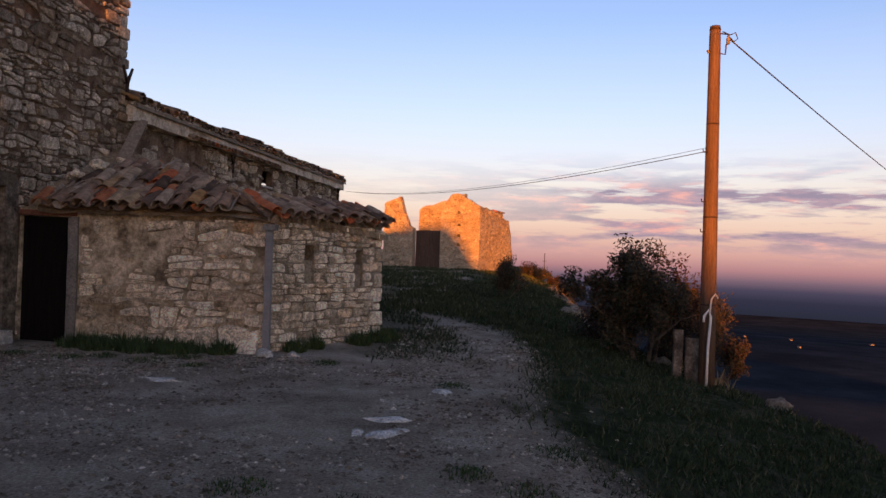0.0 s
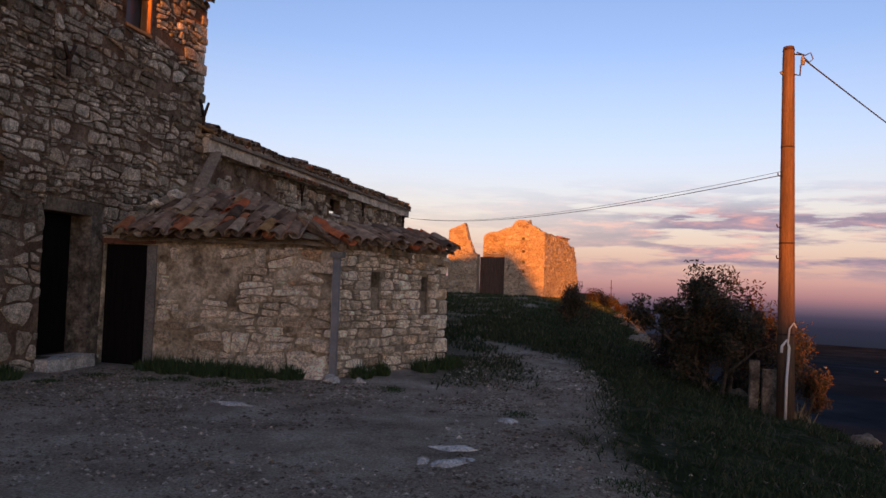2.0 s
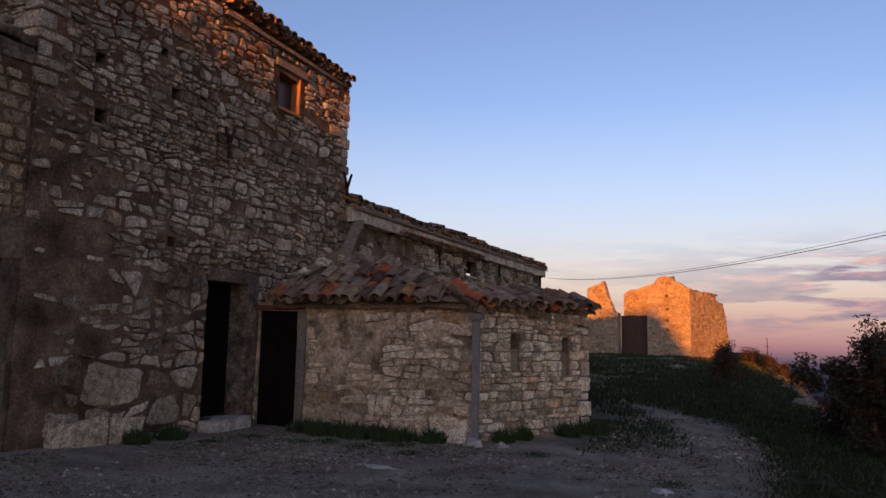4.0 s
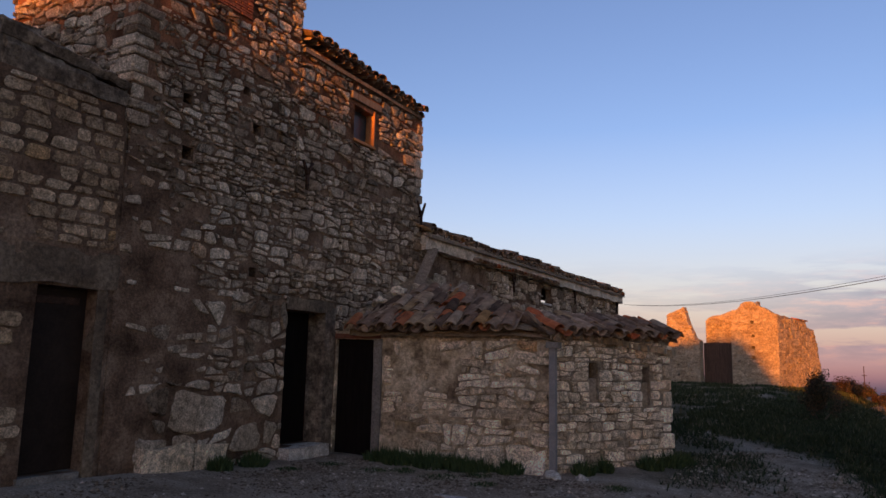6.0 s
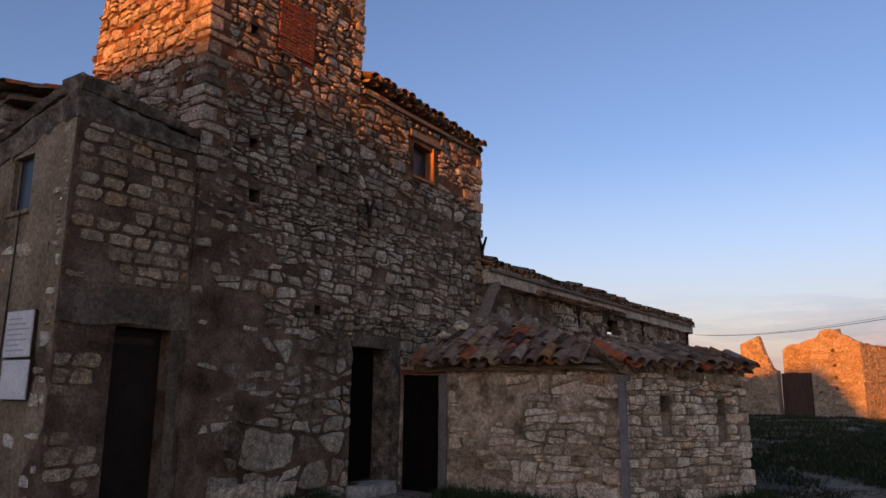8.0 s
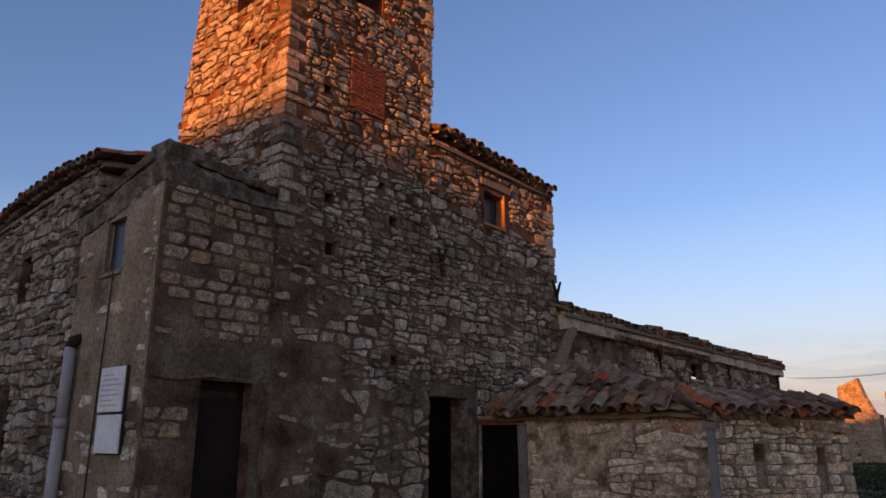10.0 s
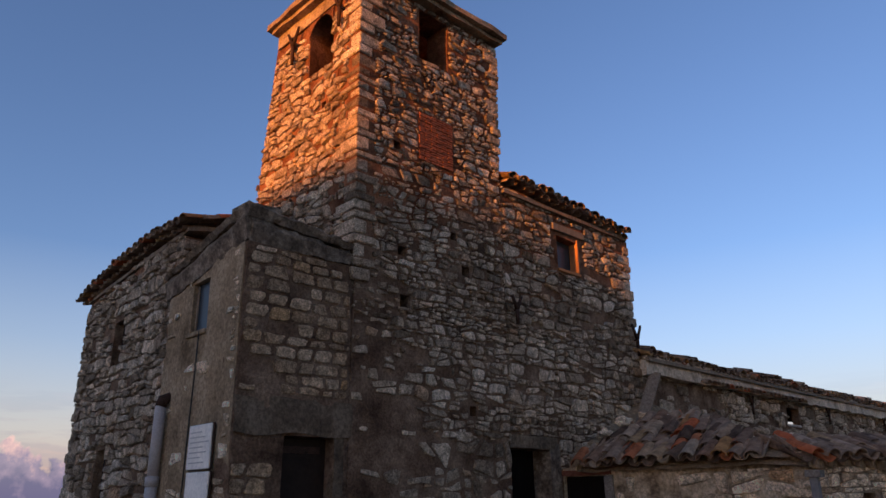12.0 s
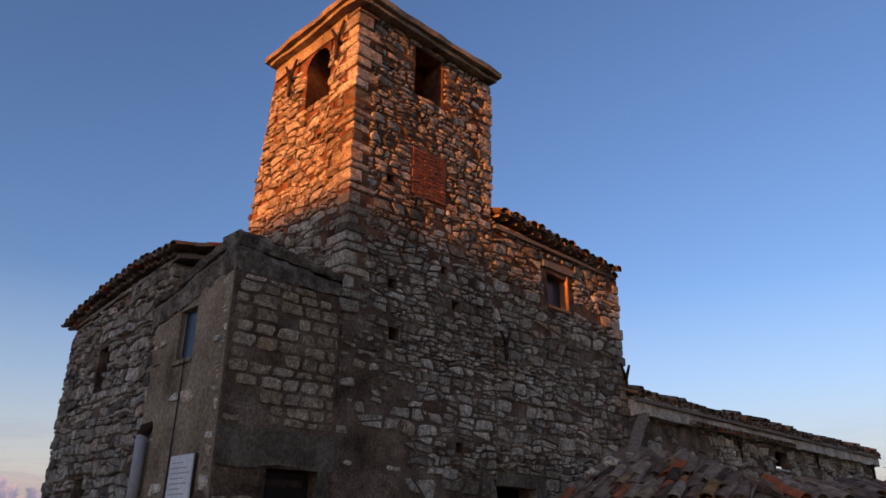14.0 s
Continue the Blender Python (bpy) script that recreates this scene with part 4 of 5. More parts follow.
for q in ANICHE:
    f = Face((-3.91, 10.3, 0), (0.481, 0.877))
    vs = [f.at(u, v, -0.3) for u, v in ((q[0], q[2]), (q[1], q[2]), (q[1], q[3] - 0.25), (q[0], q[3] - 0.25))] + [f.at(u, v, -0.05) for u, v in ((q[0], q[2]), (q[1], q[2]), (q[1], q[3] - 0.25), (q[0], q[3] - 0.25))]
    add("niche_fill", mesh_of("niche_fill", vs, [(0, 3, 2, 1), (4, 5, 6, 7), (0, 1, 5, 4), (1, 2, 6, 5), (2, 3, 7, 6), (3, 0, 4, 7)], pale_mortar), asw, "blocked-up lower part of a slit window")
box("rear_wall", -8.0, -3.7, 13.6, 14.0, 0, 2.0, pale_mortar, annex, ch=0)
wall_slab("back_wall", Face((-2.66, 12.58, 0), (-0.68, 0.73)), 1.7, 1.95, 0.3, pale_mortar, annex)
rough_box("door", -7.97, -7.12, 10.36, 10.42, -0.02, 1.98, shade_boards, annex, "plank door blackened for the shade inside the opening", 0.6, 0.004)
rough_box("door_lintel", -7.98, -7.02, 10.26, 10.5, 1.985, 2.07, red_lintel, annex, "red-brown timber door lintel", 0.3, 0.008)
rough_box("jamb", -7.135, -6.98, 10.27, 10.55, -0.05, 1.98, light_concrete, annex, "grey cement door jamb", 0.25, 0.012, 9)
post = thing("downpipe", "square grey cement downpipe on the annex corner", "drainpipe", (-3.88, 10.22, 0))
rough_box("pipe", -3.92, -3.825, 10.19, 10.28, 0.02, 1.86, zinc, post, "", 0.3, 0.006, 3)
rough_box("head", -3.95, -3.76, 10.14, 10.3, 1.86, 1.95, light_concrete, post, "cement hopper block", 0.15, 0.008, 3)

SIDE_N = Vector((0.877, -0.481))


def annex_roof(x, y):
    s = (Vector((x, y)) - Vector((-3.91, 10.3))).dot(SIDE_N)
    return min(2.12 + 0.47 * (y - 10.12), 2.08 + 0.3 * (0.12 - s), 2.82 - 0.22 * max(0, x + 6.8))


def grid_roof(name, x0, x1, y0, y1, k, inside, fn, mat, parent, label):
    verts, faces, key = [], [], {}
    nx, ny = round((x1 - x0) / k), round((y1 - y0) / k)
    for low in (0, 0.1):
        for i in range(nx + 1):
            for j in range(ny + 1):
                x, y = x0 + i * k, y0 + j * k
                key[i, j, low] = len(verts)
                verts.append((x, y, fn(x, y) - low + 0.03 * noise.noise(Vector((x * 2.5, y * 2.5, 1)))))
    for i in range(nx):
        for j in range(ny):
            if inside(x0 + (i + 0.5) * k, y0 + (j + 0.5) * k):
                a = [key[i, j, 0], key[i + 1, j, 0], key[i + 1, j + 1, 0], key[i, j + 1, 0]]
                faces.append(a)
                faces.append([key[i, j, 0.1], key[i, j + 1, 0.1], key[i + 1, j + 1, 0.1], key[i + 1, j, 0.1]])
                for di, dj, p, q in ((-1, 0, (i, j + 1), (i, j)), (1, 0, (i + 1, j), (i + 1, j + 1)), (0, -1, (i, j), (i + 1, j)), (0, 1, (i + 1, j + 1), (i, j + 1))):
                    if not inside(x0 + (i + di + 0.5) * k, y0 + (j + dj + 0.5) * k):
                        faces.append([key[(*p, 0)], key[(*p, 0.1)], key[(*q, 0.1)], key[(*q, 0)]])
    return add(name, mesh_of(name, verts, faces, mat, False), parent, label)


aroof = grid_roof("roof", -7.98, -2.3, 10.15, 14.05, 0.1, lambda x, y: (Vector((x, y)) - Vector((-3.91, 10.3))).dot(SIDE_N) < 0.08 and y < 12.7 - (x + 2.6) * 1.5 and (x > -7.6 or y > 11.0), annex_roof, plaster, annex, "mortar-covered roof with loose clay tiles")


def tiled_part(p):
    s = (Vector((p.x, p.y)) - Vector((-3.91, 10.3))).dot(SIDE_N)
    return 2.12 + 0.47 * (p.y - 10.12) < min(2.06 + 0.3 * (0.12 - s), 2.82 - 0.22 * max(0, p.x + 6.8)) + 0.1 and -7.58 + (p.y - 10.1) * 0.4 < p.x < -4.45 - (p.y - 10.1) * 1.05 and p.z < 2.86


tile_field(aroof, (-7.62, 10.05, 2.1), (1, 0), (0, 1), 25.2, 15, 8, pitch=0.245, course=0.3, seed=35, jitter=0.05, twist=13, ok=tiled_part)
tile_field(aroof, (-3.75 - 0.481 * 0.15, 10.21 - 0.877 * 0.15, 2.06), (0.481, 0.877), (-0.877, 0.481), 17, 12, 3, pitch=0.24, course=0.27, seed=36, jitter=0.045, twist=13)
tile_field(aroof, (-3.85, 10.22, 1.96), (0.481, 0.877), (-0.877, 0.481), 6, 12, 1, pitch=0.23, seed=37, jitter=0.02, channel=False, scale=0.9)
add("flashing", mesh_of("flashing", [(-7.99, 10.5, 2.3), (-7.99, 13.1, 3.5), (-7.99, 13.1, 2.9), (-7.99, 10.5, 2.05), (-7.75, 10.5, 2.3), (-7.4, 13.1, 3.2), (-7.2, 13.1, 2.9), (-7.7, 10.5, 2.05)],
    [(0, 1, 5, 4), (4, 5, 6, 7), (0, 4, 7, 3), (1, 2, 6, 5)], plaster), annex, "sloping mortar flashing against the house wall")
plank = thing("loose_plank", "weathered grey plank leaning against the barn eave", "plank", (-7.52, 12.15, 2.86))
p0, p1 = Vector((-7.52, 12.15, 2.88)), Vector((-7.83, 13.45, 4.05))
d = (p1 - p0).normalized()
sd = Vector((0.75, 0.6, 0)) - d * Vector((0.75, 0.6, 0)).dot(d)
sd.normalize()
up = d.cross(sd)
vs = [p + sd * a * 0.11 + up * c * 0.025 for p in (p0, p1) for a, c in ((-1, -1), (1, -1), (1, 1), (-1, 1))]
add("board", mesh_of("board", vs, [(0, 1, 2, 3), (7, 6, 5, 4), (0, 4, 5, 1), (1, 5, 6, 2), (2, 6, 7, 3), (3, 7, 4, 0)], wood), plank)
# ---- roofless ruin on the crest ----
ruin = thing("ruined_chapel", "roofless stone chapel ruin glowing in low sun", "ruin", (-4.5, 54, 0.2))
rf = Face((-3.6 - 7.3 * 0.978, 49.85 + 7.3 * 0.208, 0.0), (0.978, -0.208))   # the front, from its broken end to the corner
rs = Face((-3.6, 49.85, 0.0), (0.208, 0.978))


def crest(u, pts, ragged=0.1):
    return float(np.interp(u, [q[0] for q in pts], [q[1] for q in pts])) + ragged * noise.noise(Vector((u * 2.6, pts[0][1], 0)))


def ruin_wall(name, face, w, pts, holes, seed, single, thick=0.6):
    top = max(q[1] for q in pts)
    wl_ = wall_slab(name, face, w, top, thick, ruin_mortar, ruin, holes, top=lambda u: crest(u, pts), step=0.2, wave=0.06)
    cells = [c for c in rubble_cells(w, top + 0.1, 0.36, seed, holes=holes, flat=1.6) if sum(p[1] for p in c) / len(c) < crest(sum(p[0] for p in c) / len(c), pts) - 0.13]
    lay_stones(face, cells, ruin_stone, ruin_stone_rest, wl_, 0.008, 0.035, single, (w / 2, 2.5), seed=seed, cut=False)
    return wl_


def dots(pts, s=0.16):
    return [(u - s / 2, u + s / 2, v - s / 2, v + s / 2) for u, v in pts]


ruin_wall("end_wall", rf, 2.3, [(0, 4.95), (0.3, 5.1), (1.2, 5.5), (1.3, 5.4), (1.42, 4.75), (1.6, 4.1), (1.72, 3.9), (1.95, 3.35), (2.3, 3.2)], dots(((0.7, 3.95), (0.9, 2.9), (0.75, 1.6), (1.5, 1.65), (0.8, 0.9))), 81, 60)
rr = Face(tuple(rf.at(4.4, 0, 0)), (0.978, -0.208))
ruin_wall("front_wall", rr, 2.9, [(0, 4.3), (0.35, 5.1), (0.7, 5.6), (1.0, 5.75), (1.3, 5.75), (2.0, 5.3), (2.9, 4.85)], dots(((1.35, 4.4), (1.4, 3.5), (0.35, 2.75), (1.4, 2.75), (1.4, 2.1), (0.45, 2.0), (0.4, 1.4)), 0.2), 82, 90)
ruin_wall("side_wall", rs, 10.0, [(0, 4.85), (4.0, 4.75), (6.5, 4.7), (6.8, 4.3), (8.6, 4.2), (9.2, 3.2), (10, 1.6)], dots(((3.0, 3.6), (5.9, 3.3), (5.9, 2.6)), 0.22), 83, 110)
rb = Face(tuple(rf.at(1.75, 0, -2.6)), (0.978, -0.208))
ruin_wall("inner_wall", rb, 3.6, [(0, 4.7), (0.5, 5.0), (2.0, 5.3), (2.9, 5.75), (3.6, 5.9)], [(0.6, 1.75, 0, 2.9)], 84, 30)
tile_field(ruin, tuple(rb.at(0.3, 4.8, -0.05)), (0.978, -0.208), (0.208, 0.978), 12, 11, 1, pitch=0.25, seed=85, jitter=0.03, channel=False)
tile_field(ruin, tuple(rs.at(4.2, 4.64, 0.06)), (0.208, 0.978), (-0.978, 0.208), 12, 10, 1, pitch=0.25, seed=86, jitter=0.03, channel=False)
for k in (0, 1):
    leaf_at = Face(tuple(rf.at(2.3 + k * 1.05, 0.05, -0.7)), (0.978, -0.208))
    gate = new("gate_leaf")
    gate.parent = ruin
    gate.matrix_parent_inverse = ruin.matrix_basis.inverted()
    for j in range(5):
        vs = [leaf_at.at(j * 0.21 + a * 1.05, v, dd) for dd in (0, 0.05) for a, v in ((0.004, 0.1), (0.196, 0.1), (0.196, 3.0 + 0.02 * j), (0.004, 3.0))]
        add("plank", mesh_of("plank", vs, [(0, 1, 2, 3), (7, 6, 5, 4), (0, 4, 5, 1), (1, 5, 6, 2), (2, 6, 7, 3), (3, 7, 4, 0)], gate_wood), gate)

# ---- pole and wires ----
POLE = Vector((2.97, 12.28, -0.55))
pole = thing("utility_pole", "tall weathered wooden utility pole with cables", "utility pole", tuple(POLE))
top = Vector((2.93, 12.3, 5.52))
tube("shaft", [POLE, POLE.lerp(top, 0.3), POLE.lerp(top, 0.7), POLE.lerp(top, 0.97), top], [0.135, 0.125, 0.105, 0.092, 0.085], pole_wood, pole, sides=16)
tube("cap", [top - Vector((0, 0, 0.05)), top + Vector((0, 0, 0.015))], [0.093, 0.08], iron, pole, sides=16)
tube("bracket", [top + Vector((0.07, -0.05, -0.12)), top + Vector((0.2, -0.06, -0.14)), top + Vector((0.2, -0.06, -0.3))], 0.012, iron, pole, sides=6)
tube("bracket", [top + Vector((0.07, -0.05, -0.45)), top + Vector((0.16, -0.06, -0.47)), top + Vector((0.17, -0.06, -0.3))], 0.012, iron, pole, sides=6)
tube("insulator", [top + Vector((0.2, -0.06, -0.3)), top + Vector((0.2, -0.06, -0.22)), top + Vector((0.2, -0.06, -0.16))], [0.03, 0.035, 0.02], light_concrete, pole, sides=8)
tube("insulator", [top + Vector((-0.1, -0.06, -0.45)), top + Vector((-0.13, -0.06, -0.4))], [0.02, 0.02], light_concrete, pole, sides=8)
for z in (3.42, 2.6, 2.1):
    tube("hook", [(2.85, 12.22, z), (2.78, 12.18, z), (2.77, 12.18, z + 0.05)], 0.01, iron, pole, sides=5)
for z in (0.9, 2.35, 3.9):
    zf = (z + 0.55) / 6.07
    q = POLE.lerp(top, zf)
    tube("strap", [q - Vector((0, 0, 0.012)), q + Vector((0, 0, 0.012))], 0.135 - 0.045 * zf + 0.004, iron, pole, sides=16)
cond = thing("conduit", "white earth conduit curling up the pole foot", "conduit", (2.95, 12.1, -0.5))
tube("tube_run", [(2.93, 12.12, -0.5), (2.94, 12.12, 0.2), (2.97, 12.12, 0.7), (2.93, 12.1, 0.82), (2.86, 12.1, 0.72), (2.85, 12.09, 0.62)], 0.022, white_paint, cond, sides=8)
tube("loop", [(2.95, 12.12, 0.78), (2.97, 12.11, 1.0), (3.03, 12.11, 1.09), (3.07, 12.11, 1.02)], 0.014, white_paint, cond, sides=8)
stub = thing("stone_post", "short grey concrete boundary post", "post", (2.55, 12.7, -0.4))
rough_box("shaft", 2.5, 2.64, 12.6, 12.72, -0.6, 0.42, concrete, stub, "", 0.2, 0.012, 4)
slab = thing("leaning_slab", "grey concrete slab beside the pole foot", "slab", (2.8, 12.6, -0.4))
rough_box("panel", 2.68, 2.95, 12.5, 12.6, -0.6, 0.3, concrete, slab, "", 0.2, 0.015, 6)


def sagging(a, c, sag, k=24):
    a, c = Vector(a), Vector(c)
    return [a.lerp(c, i / k) - Vector((0, 0, sag * 4 * (i / k) * (1 - i / k))) for i in range(k + 1)]


END = (-7.8, 29.2, 4.0)
for name, a, c, sag, rad, label in (
        ("service_cable", (2.86, 12.2, 3.44), END, 0.36, 0.007, "sagging service cable between pole and barn"),
        ("service_cable", (2.86, 12.2, 3.5), END, 0.35, 0.004, "sagging service cable between pole and barn"),
        ("power_line", tuple(top + Vector((0.2, -0.06, -0.2))), (28.7, 49, 3.5), 0.3, 0.013, "overhead power line leaving the pole top"),
        ("wall_line", (-7.9, 29.1, 3.4), tuple(rf.at(1.0, 3.7, 0.1)), 0.3, 0.012, "thin cable from barn to ruin")):
    w = thing(name, label, "cable", a)
    tube("strand", sagging(a, c, sag), rad, wire_mat, w, sides=5)
w = thing("cable_coil", "slack loop of cable at the pole top", "cable", tuple(top))
tube("strand", [top + Vector(q) for q in ((0.1, -0.08, -0.1), (0.22, -0.1, -0.16), (0.3, -0.1, -0.12), (0.34, -0.1, -0.22), (0.28, -0.1, -0.27), (0.22, -0.09, -0.2))], 0.01, wire_mat, w, sides=5)


# ---- plants ----
def leaf_cloud(name, centres, count, size, mat, parent, spread, seed, label=""):
    """Many small leaves round the given twigs."""
    r = random.Random(seed)
    verts, faces = [], []
    for _ in range(count):
        c, rad = r.choice(centres)
        p = Vector(c) + Vector([max(-1.5, min(1.5, r.gauss(0, 1))) for _ in range(3)]) * rad * spread
        a = Vector((r.uniform(-1, 1), r.uniform(-1, 1), r.uniform(-1, 1))).normalized()
        q = a.orthogonal().normalized()
        s = size * r.uniform(0.6, 1.4)
        k = len(verts)
        verts += [p - a * s, p + q * s * 0.38, p + a * s, p - q * s * 0.38]
        faces.append((k, k + 1, k + 2, k + 3))
    return add(name, mesh_of(name, verts, faces, mat), parent, label)


def limb(r, p, d, length, rad, depth, verts, faces, tips):
    sides = 5
    pts = [p]
    for i in range(3):
        d = (d + Vector((r.uniform(-1, 1), r.uniform(-1, 1), r.uniform(-0.5, 0.8))) * 0.22).normalized()
        pts.append(pts[-1] + d * length / 3)
    base = len(verts)
    for i, q in enumerate(pts):
        u = d.orthogonal().normalized()
        w_ = d.cross(u)
        rr_ = rad * (1 - 0.22 * i)
        for s in range(sides):
            a = 2 * math.pi * s / sides
            verts.append(q + (u * math.cos(a) + w_ * math.sin(a)) * rr_)
    for i in range(3):
        for s in range(sides):
            t = (s + 1) % sides
            faces.append((base + i * sides + s, base + i * sides + t, base + (i + 1) * sides + t, base + (i + 1) * sides + s))
    if depth == 0:
        tips.append((pts[-1], length))
        tips.append((pts[1], length))
        return
    for _ in range(r.choice((2, 3, 3))):
        nd = (d + Vector((r.uniform(-1, 1), r.uniform(-1, 1), r.uniform(-0.25, 0.8))) * 0.75).normalized()
        limb(r, pts[r.choice((2, 3, 3))], nd, length * r.uniform(0.62, 0.85), rad * 0.55, depth - 1, verts, faces, tips)


def tree(name, at, stems, length, rad, leaves, size, mat, label, category, seed, lean=(0, 0), depth=3, spread=0.31, mass=None):
    """A many-stemmed tree; mass: centre, radii and number of further twigs that fill its crown unevenly."""
    t = thing(name, label, category, at, group="scrub trees")
    r = random.Random(seed)
    verts, faces, tips = [], [], []
    for i in range(stems):
        a = 2 * math.pi * (i + r.random() * 0.6) / stems
        d = Vector((math.cos(a) * 0.55 + lean[0], math.sin(a) * 0.55 + lean[1], 1)).normalized()
        limb(r, Vector(at) + Vector((math.cos(a), math.sin(a), 0)) * rad, d, length * r.uniform(0.85, 1.15), rad, depth, verts, faces, tips)
    add("trunk", mesh_of("trunk", verts, faces, bark, True), t)
    if mass:
        c, rad3, many = mass
        for _ in range(many):
            q = Vector((r.gauss(0, 1), r.gauss(0, 1), r.gauss(0, 1))).normalized()
            q *= r.random() ** 0.5 * (0.8 + 0.45 * noise.noise(q * 2.2 + Vector((seed, 0, 0))))
            tips.append((Vector((c[0] + q.x * rad3[0], c[1] + q.y * rad3[1], c[2] + q.z * rad3[2])), 0.55))
    leaf_cloud("crown", tips, leaves, size, mat, t, spread, seed)
    return t


tree("almond_tree", (2.22, 13.95, -0.75), 4, 0.85, 0.07, 26000, 0.04, leaf_dark, "small dark almond tree on the brow", "tree", 3, (-0.05, 0), 3, 0.2, ((2.0, 13.9, 0.95), (1.05, 0.8, 1.3), 130))
tree("scrub_tree", (2.9, 14.9, -1.2), 4, 0.5, 0.05, 12000, 0.04, leaf_rust, "thin dark-leaved scrub tree below the brow", "tree", 8, (-0.02, 0), 2, 0.24, ((2.95, 14.9, 0.6), (0.7, 0.6, 1.15), 80))
tree("scrub_tree", (3.45, 13.6, -0.9), 3, 0.44, 0.04, 6000, 0.036, leaf_dark, "thin dark scrub tree behind the pole", "tree", 12, (0.0, 0), 2, 0.22, ((3.4, 13.6, 0.2), (0.45, 0.4, 0.9), 40))
tree("scrub_bush", (1.9, 16.4, -1.0), 4, 0.5, 0.04, 8000, 0.036, leaf_rust, "bushy dark scrub behind the almond tree", "bush", 15, (0.0, 0), 2, 0.26, ((1.7, 16.4, 0.0), (0.8, 0.6, 0.7), 60))
tree("cypress_bush", (-0.78, 25.3, -0.1), 2, 0.55, 0.03, 7000, 0.04, leaf_dark, "dense dark evergreen bush on the crest", "bush", 21, (0, 0), 1, 0.2, ((-0.8, 25.3, 0.95), (0.42, 0.4, 0.68), 60))
for k, (x, y, s) in enumerate(((0.15, 47, 0.55), (0.5, 46, 0.35), (0.9, 44, 0.4), (1.3, 41, 0.3), (1.6, 38, 0.35), (2.0, 42, 0.55))):
    tree("crest_bush", (x, y, height(x, y) - 0.03), 3, s, 0.03, 1500, 0.05, leaf_dark if k % 3 else leaf_rust, "low dark bush on the crest of the slope", "bush", 30 + k, (0, 0), 1, 0.45)


def scrub(name, places, per, size, mat, label, seed, tall=0.25):
    """Upright dry or green tufts, too many to count."""
    r = random.Random(seed)
    verts, faces = [], []
    for x, y, rad in places:
        for _ in range(per):
            a, q = r.uniform(0, 6.283), rad * math.sqrt(r.random())
            px, py = x + math.cos(a) * q, y + math.sin(a) * q
            p = Vector((px, py, height(px, py) - 0.02))
            tip = p + Vector((r.gauss(0, 0.35), r.gauss(0, 0.35), 1)).normalized() * tall * r.uniform(0.4, 1.2) * (1.15 - q / rad * 0.6)
            wv = Vector((r.uniform(-1, 1), r.uniform(-1, 1), 0)).normalized() * size
            k = len(verts)
            verts += [p - wv, p + wv, p.lerp(tip, 0.6) + wv * 0.8, tip]
            faces.append((k, k + 1, k + 2, k + 3))
    return tagged(add(name, mesh_of(name, verts, faces, mat)), label, "vegetation", kind="stuff")


r2 = random.Random(5)
dry = [(edge_x(y) + r2.uniform(0.2, 2.2), y, r2.uniform(0.25, 0.6)) for y in [r2.uniform(9, 45) for _ in range(60)]]
dry += [(3.6, 13.6, 0.35), (3.75, 13.2, 0.4), (4.1, 13.6, 0.45), (4.2, 14.6, 0.5), (4.6, 14.0, 0.5), (3.3, 14.6, 0.4)]
scrub("dry_scrub", dry, 260, 0.012, leaf_dry, "dry tawny scrub along the sunlit brow", 6, 0.4)
scrub("wall_weeds", [(-6.8, 10.05, 0.25), (-6.3, 9.95, 0.3), (-5.7, 9.9, 0.3), (-5.2, 9.95, 0.25), (-6.5, 10.12, 0.3), (-6.0, 10.1, 0.35), (-5.5, 10.08, 0.3), (-5.0, 10.1, 0.25), (-4.5, 10.1, 0.2), (-3.5, 10.5, 0.16), (-3.3, 10.9, 0.12), (-2.8, 11.7, 0.2), (-2.6, 12.2, 0.22), (-2.5, 12.6, 0.2), (-7.8, 8.2, 0.2), (-7.75, 7.5, 0.18)], 420, 0.013, weed_mat, "dark green weeds at the wall foot", 9, 0.27)
scrub("ground_weeds", [(-7.1, 9.2, 0.25), (-6.3, 9.1, 0.3), (-5.9, 9.35, 0.22), (-5.2, 9.2, 0.32), (-4.8, 9.6, 0.25), (-4.4, 9.0, 0.2), (-7.2, 8.3, 0.2), (-0.42, 5.25, 0.22), (0.1, 5.0, 0.3), (-1.9, 4.6, 0.25), (-1.1, 4.4, 0.25), (-2.8, 9.7, 0.22), (-0.9, 8.7, 0.25), (0.3, 6.2, 0.3)], 300, 0.01, weed_mat, "low weeds in trodden earth", 10, 0.07)

verts, faces = [], []
r3 = random.Random(12)
count = 0
while count < 34000:
    y = 3.6 + 30 * r3.random() ** 1.7
    x = r3.uniform(-6.5, 6.0)
    if x < -2.4 and y < 13.2 or x > edge_x(y) + 0.6 or (x < -4 and y > 13):
        continue
    if r3.random() > grass_cover(x, y) * (0.55 + 0.9 * noise.noise(Vector((x * 0.9, y * 0.9, 4)))):
        continue
    count += 1
    p = Vector((x, y, height(x, y) - 0.01))
    h = r3.uniform(0.03, 0.085) * (1 + y / 30)
    for _ in range(2):
        wv = Vector((r3.uniform(-1, 1), r3.uniform(-1, 1), 0)).normalized() * (0.006 + y * 0.0006)
        tip = p + Vector((r3.gauss(0, 0.5), r3.gauss(0, 0.5), 1)) * h
        k = len(verts)
        verts += [p - wv, p + wv, tip]
        faces.append((k, k + 1, k + 2))
count = 0
